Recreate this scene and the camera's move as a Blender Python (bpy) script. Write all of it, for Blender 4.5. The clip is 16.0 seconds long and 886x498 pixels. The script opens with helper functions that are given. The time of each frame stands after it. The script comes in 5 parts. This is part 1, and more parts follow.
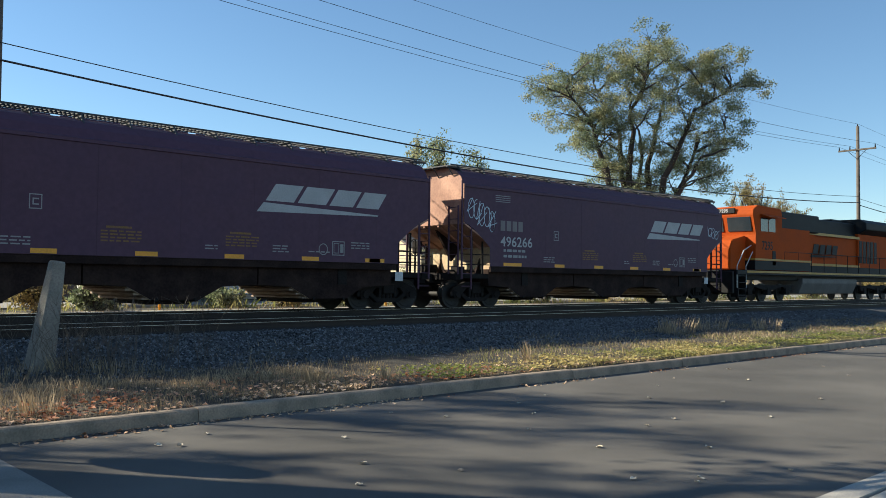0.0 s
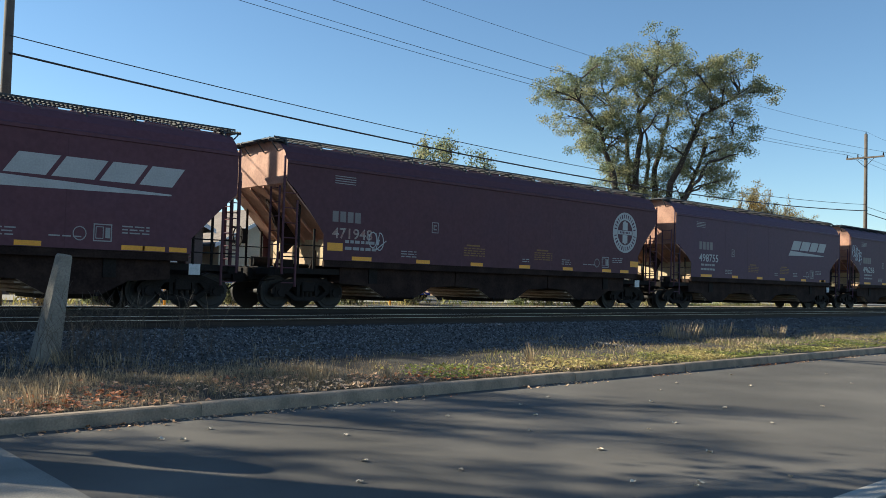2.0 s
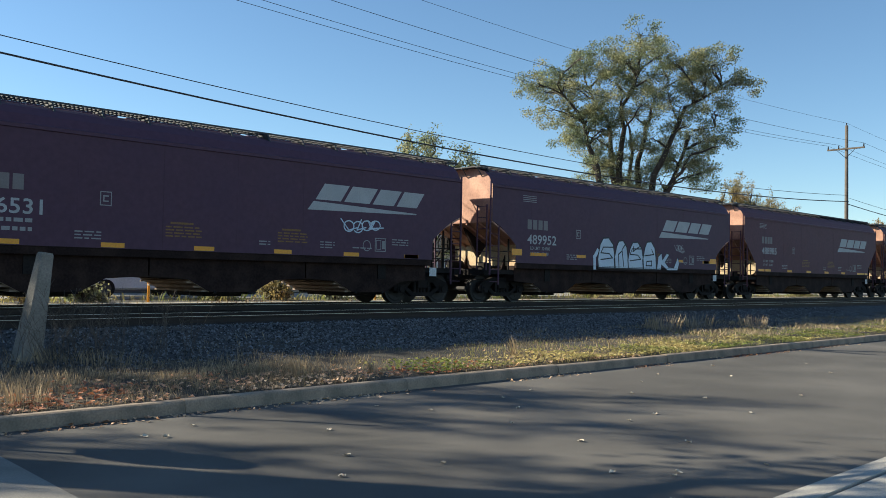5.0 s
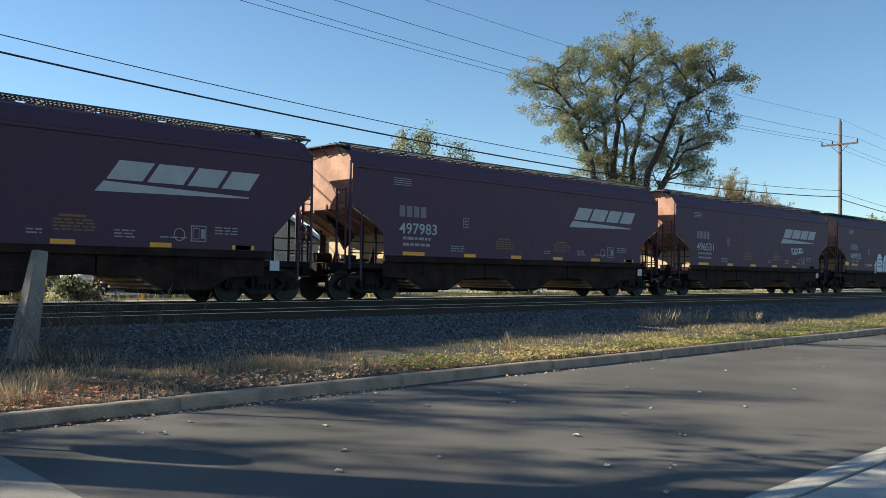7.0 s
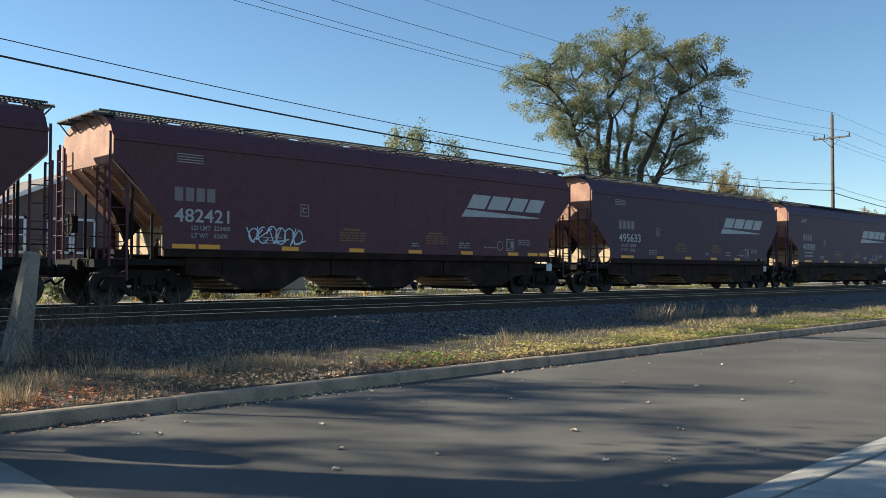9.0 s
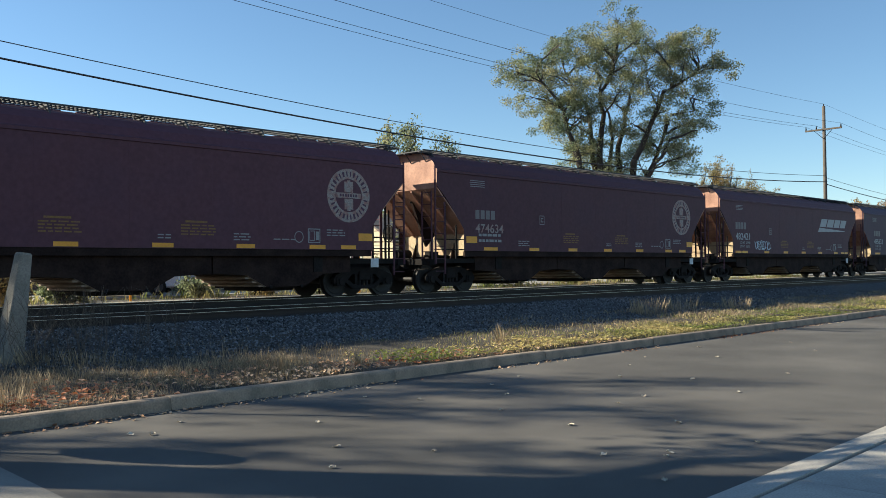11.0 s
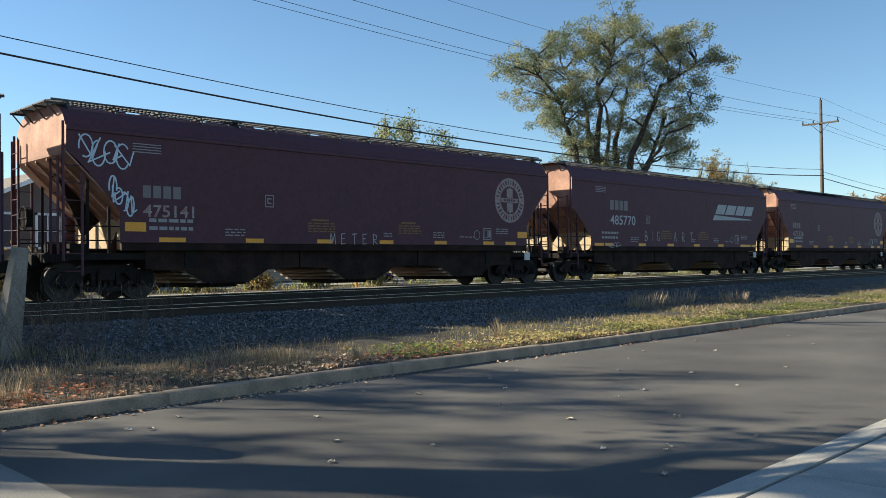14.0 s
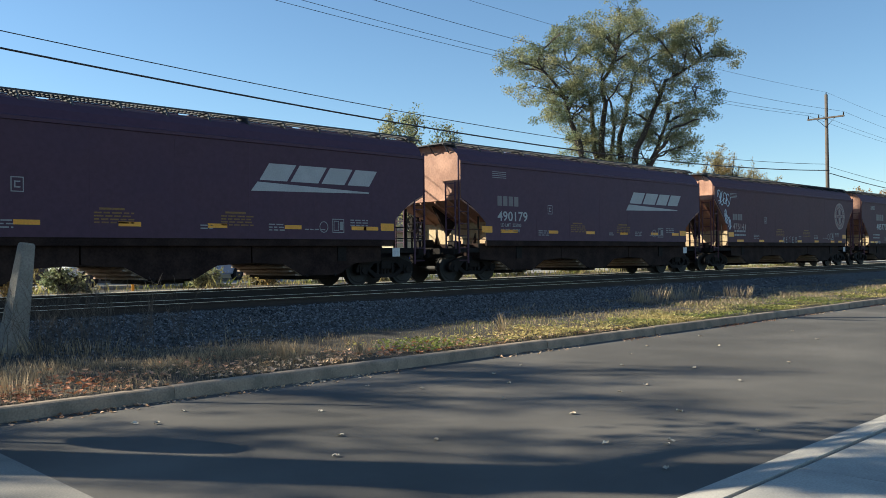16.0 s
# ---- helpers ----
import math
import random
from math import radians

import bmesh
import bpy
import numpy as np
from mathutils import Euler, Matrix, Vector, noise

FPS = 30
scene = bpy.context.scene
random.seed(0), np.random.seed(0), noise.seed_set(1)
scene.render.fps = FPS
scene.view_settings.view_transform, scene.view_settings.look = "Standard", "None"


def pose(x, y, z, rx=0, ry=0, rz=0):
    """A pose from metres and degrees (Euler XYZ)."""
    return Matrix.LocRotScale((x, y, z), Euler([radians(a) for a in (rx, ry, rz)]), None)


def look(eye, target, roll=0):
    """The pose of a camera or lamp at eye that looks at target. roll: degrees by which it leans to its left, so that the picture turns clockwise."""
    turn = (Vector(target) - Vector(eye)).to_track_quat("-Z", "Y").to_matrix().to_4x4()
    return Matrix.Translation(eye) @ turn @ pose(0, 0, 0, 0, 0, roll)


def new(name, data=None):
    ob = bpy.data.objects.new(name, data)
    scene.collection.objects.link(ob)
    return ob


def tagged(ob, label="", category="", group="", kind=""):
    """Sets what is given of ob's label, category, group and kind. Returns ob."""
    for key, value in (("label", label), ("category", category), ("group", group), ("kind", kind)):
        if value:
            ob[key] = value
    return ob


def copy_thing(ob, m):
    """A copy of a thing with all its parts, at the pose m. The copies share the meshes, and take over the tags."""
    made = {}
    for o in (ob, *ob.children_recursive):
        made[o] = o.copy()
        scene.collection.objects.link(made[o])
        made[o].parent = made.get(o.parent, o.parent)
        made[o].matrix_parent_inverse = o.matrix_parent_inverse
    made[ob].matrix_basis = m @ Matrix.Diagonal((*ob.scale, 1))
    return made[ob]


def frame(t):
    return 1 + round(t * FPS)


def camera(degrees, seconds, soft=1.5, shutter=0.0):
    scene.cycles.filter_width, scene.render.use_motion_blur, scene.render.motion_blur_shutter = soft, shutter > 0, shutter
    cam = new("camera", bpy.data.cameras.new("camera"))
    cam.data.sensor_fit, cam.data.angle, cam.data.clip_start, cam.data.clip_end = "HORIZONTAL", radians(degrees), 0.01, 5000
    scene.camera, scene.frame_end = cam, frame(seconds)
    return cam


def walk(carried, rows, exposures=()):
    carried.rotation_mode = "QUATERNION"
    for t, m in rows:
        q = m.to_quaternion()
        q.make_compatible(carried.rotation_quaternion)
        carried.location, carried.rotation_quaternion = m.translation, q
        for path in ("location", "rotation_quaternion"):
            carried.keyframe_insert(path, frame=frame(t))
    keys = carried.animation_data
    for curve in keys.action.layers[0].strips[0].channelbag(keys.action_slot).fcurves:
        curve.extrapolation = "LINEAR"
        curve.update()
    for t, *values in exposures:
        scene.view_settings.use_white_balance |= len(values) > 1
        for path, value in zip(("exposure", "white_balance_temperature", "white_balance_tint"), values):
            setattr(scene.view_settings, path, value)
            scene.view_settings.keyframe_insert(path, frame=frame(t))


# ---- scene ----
cam = camera(55.09, 16.0, soft=0.8)
PATH = [
    (0, 0.012, 0.054, 0.864, 92.187, -0.524, -42.889),
    (0.5, 0.005, 0.038, 0.864, 92.269, -0.415, -42.961),
    (1, -0.018, 0.033, 0.87, 92.308, -0.429, -43.04),
    (1.5, -0.016, 0.017, 0.87, 92.295, -1.008, -42.581),
    (2, -0.008, 0.026, 0.859, 92.219, -1.589, -42.574),
    (2.5, -0.006, 0.019, 0.859, 92.109, -1.445, -42.83),
    (3, -0.012, 0.019, 0.857, 92.06, -1.446, -42.862),
    (3.5, -0.017, 0.008, 0.864, 92.008, -1.5, -42.956),
    (4, -0.007, -0.016, 0.867, 91.958, -1.431, -43.214),
    (6.5, -0.025, -0.066, 0.872, 91.682, -0.679, -43.701),
    (7, -0.026, -0.07, 0.855, 91.642, -0.777, -43.844),
    (7.5, -0.04, -0.082, 0.865, 91.643, -0.691, -43.995),
    (8, -0.029, -0.07, 0.847, 91.624, -0.52, -44.055),
    (8.5, -0.025, -0.059, 0.843, 91.522, -0.238, -44.156),
    (9, -0.005, -0.031, 0.834, 91.525, -0.099, -44.227),
    (11.5, 0.024, 0.01, 0.83, 91.211, 0.721, -44.713),
    (12, 0.02, 0.009, 0.831, 91.21, 0.741, -44.797),
    (12.5, 0.011, -0.003, 0.835, 91.183, 0.879, -44.718),
    (13, 0.017, 0.01, 0.829, 91.1, 0.828, -44.789),
    (13.5, 0.021, 0.015, 0.824, 91, 0.705, -44.672),
    (14, 0.029, 0.037, 0.827, 90.875, 0.698, -44.825),
    (14.5, 0.025, 0.03, 0.828, 90.767, 0.826, -44.922),
    (15, 0.039, 0.039, 0.826, 90.63, 0.792, -44.806),
    (15.5, 0.028, 0.033, 0.826, 90.512, 0.658, -44.702),
    (16, 0.005, -0.002, 0.833, 90.537, 0.704, -44.509),
]
walk(cam, [(t, pose(x, y, z, rx, ry, rz)) for t, x, y, z, rx, ry, rz in PATH], exposures=[(0.0, 1.12, 5700, 1), (16.0, 1.12, 5700, 1)])

# ---- world, sun ----
SUN_AZ, SUN_EL = (-0.588, 0.809), 27.5
world = bpy.data.worlds.new("sky")
scene.world = world
world.use_nodes = True
nt = world.node_tree
bg = nt.nodes["Background"]
sky = nt.nodes.new("ShaderNodeTexSky")
sky.sky_type = "NISHITA"
sky.sun_disc = False
sky.sun_elevation = radians(SUN_EL)
sky.sun_rotation = math.atan2(SUN_AZ[0], SUN_AZ[1])
sky.air_density, sky.dust_density, sky.ozone_density = 1.0, 0.0, 1.5
sky.altitude = 600
nt.links.new(sky.outputs[0], bg.inputs[0])
bg.inputs[1].default_value = 0.066
sun_data = bpy.data.lights.new("sun", "SUN")
sun_data.energy, sun_data.angle, sun_data.color = 5.0, radians(0.55), (1.0, 0.82, 0.60)
sun = new("sun", sun_data)
se = radians(SUN_EL)
sun.matrix_basis = look((SUN_AZ[0] * math.cos(se) * 60, SUN_AZ[1] * math.cos(se) * 60, math.sin(se) * 60), (0, 0, 0))


# ---- materials ----
def material(name, base, rough=0.8, metal=0.0, var=0.35, scale=3.0, fine=40.0, bump=0.25, bump_d=0.01, second=None, mask=(0.45, 0.65), island=0.0, obj_random=0.0, spec=0.5, coord="Object"):
    """Base colour broken by two noises, with fine relief; second: a colour for worn or dirty patches."""
    m = bpy.data.materials.new(name)
    m.use_nodes = True
    n, l = m.node_tree.nodes, m.node_tree.links
    p = n["Principled BSDF"]
    p.inputs["Roughness"].default_value, p.inputs["Metallic"].default_value = rough, metal
    p.inputs["Specular IOR Level"].default_value = spec
    tc = n.new("ShaderNodeTexCoord")
    big, small = n.new("ShaderNodeTexNoise"), n.new("ShaderNodeTexNoise")
    for q, s, d in ((big, scale, 5), (small, fine, 4)):
        q.inputs["Scale"].default_value, q.inputs["Detail"].default_value = s, d
        l.new(tc.outputs[coord], q.inputs["Vector"])
    add = n.new("ShaderNodeMath")
    add.operation = "ADD"
    l.new(big.outputs[0], add.inputs[0]), l.new(small.outputs[0], add.inputs[1])
    r = n.new("ShaderNodeMapRange")
    r.inputs["From Min"].default_value, r.inputs["From Max"].default_value = 0.7, 1.3
    r.inputs["To Min"].default_value, r.inputs["To Max"].default_value = 1 - var, 1 + var
    l.new(add.outputs[0], r.inputs["Value"])
    col = n.new("ShaderNodeMix")
    col.data_type = "RGBA"
    col.inputs[6].default_value = (*base, 1)
    col.inputs[7].default_value = (*(second or base), 1)
    step = n.new("ShaderNodeMapRange")
    step.inputs["From Min"].default_value, step.inputs["From Max"].default_value = mask
    l.new(big.outputs[0], step.inputs["Value"])
    l.new(step.outputs[0], col.inputs[0])
    mul = n.new("ShaderNodeVectorMath")
    mul.operation = "SCALE"
    l.new(col.outputs[2], mul.inputs[0])
    last = r.outputs[0]
    for on, node, out in ((island, "ShaderNodeNewGeometry", "Random Per Island"), (obj_random, "ShaderNodeObjectInfo", "Random")):
        if on:
            src = n.new(node)
            rr = n.new("ShaderNodeMapRange")
            rr.inputs["To Min"].default_value, rr.inputs["To Max"].default_value = 1 - on, 1 + on
            l.new(src.outputs[out], rr.inputs["Value"])
            mm = n.new("ShaderNodeMath")
            mm.operation = "MULTIPLY"
            l.new(last, mm.inputs[0]), l.new(rr.outputs[0], mm.inputs[1])
            last = mm.outputs[0]
    l.new(last, mul.inputs["Scale"])
    l.new(mul.outputs[0], p.inputs["Base Color"])
    if bump:
        b = n.new("ShaderNodeBump")
        b.inputs["Strength"].default_value, b.inputs["Distance"].default_value = bump, bump_d
        l.new(small.outputs[0], b.inputs["Height"])
        l.new(b.outputs[0], p.inputs["Normal"])
    return m


def plain(name, base, rough=0.6, metal=0.0, obj_random=0.0):
    return material(name, base, rough, metal, var=0.15, scale=2, fine=25, bump=0.08, bump_d=0.004, obj_random=obj_random)


M_ASPHALT = material("asphalt", (0.098, 0.090, 0.081), 0.85, var=0.34, scale=0.5, fine=150, bump=0.7, bump_d=0.006, second=(0.112, 0.102, 0.09), spec=0.3)
M_CONCRETE = material("concrete", (0.42, 0.39, 0.34), 0.9, var=0.2, scale=1.5, fine=60, bump=0.3, bump_d=0.004, second=(0.28, 0.26, 0.23))
M_KERB = material("kerb_concrete", (0.33, 0.25, 0.18), 0.9, var=0.3, scale=2.5, fine=45, bump=0.4, bump_d=0.006, second=(0.17, 0.135, 0.10), obj_random=0.1)
M_DIRT = material("verge_soil", (0.062, 0.05, 0.037), 0.95, var=0.5, scale=1.2, fine=25, bump=0.9, bump_d=0.04, second=(0.045, 0.04, 0.03))
M_BALLAST = material("ballast_stone", (0.055, 0.054, 0.055), 0.9, var=0.5, scale=6, fine=30, bump=1.0, bump_d=0.04, second=(0.05, 0.048, 0.045))
M_STONE = material("crushed_stone", (0.118, 0.116, 0.12), 0.9, var=0.4, scale=5, fine=30, bump=0.4, island=0.85)
M_RAIL = material("rusty_rail_steel", (0.03, 0.021, 0.016), 0.8, 0.0, var=0.3, scale=2, fine=50)
M_RAILTOP = material("polished_rail_head", (0.55, 0.54, 0.52), 0.28, 1.0, var=0.1, scale=2, fine=30, bump=0.05)
M_TIE = material("creosoted_timber", (0.035, 0.03, 0.026), 0.9, var=0.4, scale=4, fine=35, bump=0.7, bump_d=0.01, obj_random=0.3)
M_CAR = material("mineral_brown_paint", (0.084, 0.041, 0.066), 0.6, 0.0, var=0.13, scale=0.7, fine=9, bump=0.06, bump_d=0.006, second=(0.072, 0.036, 0.061), obj_random=0.15, spec=0.26)
M_CAR_RED = material("oxide_brown_paint", (0.102, 0.043, 0.056), 0.62, 0.0, var=0.16, scale=0.7, fine=9, bump=0.06, bump_d=0.006, second=(0.086, 0.038, 0.052), obj_random=0.15, spec=0.22)
# car ends: paler copy of the side brown, sunlight put into the colour
M_CAREND = material("sunlit_brown_paint", (0.36, 0.19, 0.13), 0.75, 0.0, var=0.2, scale=1.2, fine=14, bump=0.08, second=(0.46, 0.26, 0.18), obj_random=0.12)
M_DUST = material("grain_dusted_plate", (0.56, 0.44, 0.27), 0.85, 0.0, var=0.2, scale=2, fine=16, bump=0.1, second=(0.45, 0.32, 0.2))
# hopper ribs and left slopes: dusty tan, lightened to stand for sunlight
M_RIB = material("sunlit_dusty_rib_steel", (0.34, 0.25, 0.18), 0.85, var=0.25, scale=2, fine=16, bump=0.1, second=(0.22, 0.15, 0.11))
M_UNDER = material("grimy_underframe_steel", (0.019, 0.016, 0.015), 0.85, 0.0, var=0.4, scale=3, fine=30, bump=0.4, spec=0.15)
M_HOPPER = material("dark_hopper_paint", (0.026, 0.016, 0.014), 0.85, 0.0, var=0.4, scale=2, fine=20, bump=0.2, second=(0.032, 0.02, 0.016), spec=0.12)
M_GALV = material("galvanised_grating", (0.065, 0.066, 0.07), 0.7, 0.3, var=0.2, scale=3, fine=40)
M_WHITE = plain("white_lettering", (0.40, 0.39, 0.39), 0.6)
M_SMALL = plain("small_lettering", (0.30, 0.285, 0.28), 0.65)
M_FADED = material("faded_lettering", (0.40, 0.34, 0.31), 0.75, var=0.5, scale=6, fine=30, bump=0.0, second=(0.25, 0.13, 0.11), mask=(0.4, 0.62))
M_YELLOW = plain("yellow_reflector", (0.80, 0.34, 0.015), 0.45)
M_YELTEXT = material("worn_yellow_lettering", (0.24, 0.13, 0.03), 0.7, var=0.4, scale=6, fine=30, bump=0.0, second=(0.16, 0.08, 0.04))
M_SILVER = plain("silver_spray_paint", (0.55, 0.62, 0.70), 0.5)
M_BLACKP = plain("black_spray_paint", (0.02, 0.022, 0.03), 0.6)
M_WHEEL = material("wheel_steel", (0.022, 0.019, 0.017), 0.7, 0.1, var=0.3, scale=4, fine=30)
M_POLEWOOD = material("weathered_pole_wood", (0.11, 0.09, 0.073), 0.9, var=0.35, scale=2, fine=30, bump=0.6, bump_d=0.01)
M_WIRE = plain("black_cable", (0.02, 0.02, 0.022), 0.6)
M_BARK = material("grey_brown_bark", (0.06, 0.049, 0.04), 0.95, var=0.4, scale=3, fine=25, bump=0.9, bump_d=0.03)


def leaf_material(name, a, b, trans=0.35):
    m = material(name, a, 0.6, var=0.3, scale=0.5, fine=6, bump=0.0, second=b, mask=(0.42, 0.6), island=0.45)
    n, l = m.node_tree.nodes, m.node_tree.links
    p, out = n["Principled BSDF"], n["Material Output"]
    t = n.new("ShaderNodeBsdfTranslucent")
    mix = n.new("ShaderNodeMixShader")
    mix.inputs[0].default_value = trans
    l.new(p.inputs["Base Color"].links[0].from_socket, t.inputs[0])
    l.new(p.outputs[0], mix.inputs[1]), l.new(t.outputs[0], mix.inputs[2])
    l.new(mix.outputs[0], out.inputs[0])
    return m


M_LEAF = leaf_material("autumn_green_leaves", (0.20, 0.235, 0.125), (0.31, 0.295, 0.15), 0.52)
M_LEAF_Y = leaf_material("yellowing_leaves", (0.30, 0.25, 0.10), (0.34, 0.24, 0.09), 0.45)
M_GRASS_DRY = leaf_material("dry_grass", (0.40, 0.30, 0.18), (0.24, 0.175, 0.10), 0.2)
M_GRASS = leaf_material("green_grass", (0.21, 0.24, 0.055), (0.46, 0.37, 0.15), 0.4)
M_LITTER = leaf_material("fallen_leaves", (0.46, 0.18, 0.08), (0.62, 0.44, 0.28), 0.2)


# ---- mesh helpers ----
def box(bm, c, s, rot=None):
    m = Matrix.Translation(c) @ (rot.to_4x4() if rot else Matrix()) @ Matrix.Diagonal((*s, 1))
    return bmesh.ops.create_cube(bm, size=1, matrix=m)["verts"]


def rod(bm, a, b, r, n=8, r2=None):
    a, b = Vector(a), Vector(b)
    d = b - a
    m = Matrix.Translation((a + b) / 2) @ d.to_track_quat("Z", "Y").to_matrix().to_4x4()
    bmesh.ops.create_cone(bm, cap_ends=True, segments=n, radius1=r, radius2=r if r2 is None else r2, depth=d.length, matrix=m)


def tube(bm, pts, r, n=6):
    for a, b in zip(pts, pts[1:]):
        rod(bm, a, b, r, n)


def poly(bm, pts):
    return bm.faces.new([bm.verts.new(p) for p in pts])


def prism(bm, outline, axis, lo, hi):
    """Extrudes a 2D outline along an axis, from lo to hi."""
    def at(u, v, w):
        return {"x": (w, u, v), "y": (u, w, v), "z": (u, v, w)}[axis]
    a = [bm.verts.new(at(u, v, lo)) for u, v in outline]
    b = [bm.verts.new(at(u, v, hi)) for u, v in outline]
    bm.faces.new(a), bm.faces.new(b[::-1])
    for i in range(len(a)):
        j = (i + 1) % len(a)
        bm.faces.new((a[j], a[i], b[i], b[j]))


def mesh_of(name, bm, mat, smooth=False, bevel=0.0):
    if bevel:
        bmesh.ops.bevel(bm, geom=bm.edges[:], offset=bevel, segments=1, affect="EDGES", clamp_overlap=True)
    bmesh.ops.recalc_face_normals(bm, faces=bm.faces[:])
    me = bpy.data.meshes.new(name)
    bm.to_mesh(me)
    bm.free()
    for q in (mat if isinstance(mat, (list, tuple)) else (mat,)):
        me.materials.append(q)
    if smooth:
        me.shade_smooth()
    return me


def part(name, bm, mat, parent=None, label="", smooth=False, bevel=0.0, m=None):
    ob = new(name, bm if isinstance(bm, bpy.types.Mesh) else mesh_of(name, bm, mat, smooth, bevel))
    ob.parent = parent
    if m is not None:
        ob.matrix_basis = m
    return tagged(ob, label)


def thing(name, label, category, group="", kind="", m=None):
    ob = new(name)
    ob.empty_display_size = 0.2
    if m is not None:
        ob.matrix_basis = m
    return tagged(ob, label, category, group, kind)


def words(text, height, bold=0.0, space=1.0, shear=0.0):
    """Flat mesh of the text in the x-z plane, facing -y, its lower left corner at the origin."""
    cu = bpy.data.curves.new("letters", "FONT")
    cu.body, cu.size, cu.offset, cu.space_character, cu.shear, cu.resolution_u = text, height * 1.37, bold, space, shear, 3
    tmp = new("letters", cu)
    bpy.context.view_layer.update()
    me = bpy.data.meshes.new_from_object(tmp.evaluated_get(bpy.context.evaluated_depsgraph_get()))
    bpy.data.objects.remove(tmp)
    bpy.data.curves.remove(cu)
    me.transform(pose(0, 0, 0, 90))
    return me


def strokes(bm, lines, w, y=0.0):
    """Flat brush strokes in the x-z plane, facing -y."""
    k = 0
    for pts in lines:
        for (x0, z0), (x1, z1) in zip(pts, pts[1:]):
            d = Vector((x1 - x0, z1 - z0))
            if d.length < 1e-6:
                continue
            d.normalize()
            e, nrm = d * w * 0.45, Vector((-d.y, d.x)) * w / 2
            k += 1
            yy = y - 0.0004 * (k % 7)
            poly(bm, [(x0 - e.x + nrm.x, yy, z0 - e.y + nrm.y), (x0 - e.x - nrm.x, yy, z0 - e.y - nrm.y), (x1 + e.x - nrm.x, yy, z1 + e.y - nrm.y), (x1 + e.x + nrm.x, yy, z1 + e.y + nrm.y)])


def rect(bm, x0, z0, x1, z1, y=0.0, slant=0.0):
    poly(bm, [(x0, y, z0), (x1, y, z0), (x1 + slant, y, z1), (x0 + slant, y, z1)])


# ---- ground, road, kerb ----
ROAD_Z = -0.735
KERB_Y, KERB_W, KERB_H = 8.95, 0.17, 0.15
NEAR_Y = 2.85
TRACK_Y = 21.04
SIDE_TRACK_Y = 16.75


def ground_height(x, y):
    if y < 9.12:
        return -0.86
    pts = [(9.12, -0.60), (11.0, -0.57), (13.2, -0.52), (14.6, -0.34), (15.2, -0.27), (23.0, -0.27), (24.6, -0.28), (27.0, -0.2), (40, -0.15)]
    if y >= 40:
        return -0.15
    for (a, za), (b, zb) in zip(pts, pts[1:]):
        if a <= y <= b:
            return za + (zb - za) * (y - a) / (b - a)
    return -0.15


def build_ground():
    xs = [-3000, -600, -150, -60] + [-30 + i * 1.0 for i in range(121)] + [120, 200, 600, 3000]
    ys = [-3000, -300, -40, -6, 2.0, 9.0, 9.12] + [9.5 + 0.5 * i for i in range(34)] + [28, 32, 40, 60, 120, 400, 3000]
    bm = bmesh.new()
    rows = []
    for y in ys:
        row = []
        for x in xs:
            z = ground_height(x, y)
            if y > 9.2 and y < 14.5:
                z += 0.05 * noise.noise((x * 0.7, y * 0.7, 0)) + 0.02 * noise.noise((x * 2, y * 2, 5))
            elif y > 26:
                z += 0.06 * noise.noise((x * 0.3, y * 0.3, 2))
            row.append(bm.verts.new((x, y, z)))
        rows.append(row)
    for a, b in zip(rows, rows[1:]):
        for i in range(len(xs) - 1):
            bm.faces.new((a[i], a[i + 1], b[i + 1], b[i]))
    tagged(part("ground", bm, M_DIRT, smooth=True), "dry brown soil with sparse autumn grass", "ground", kind="structure")


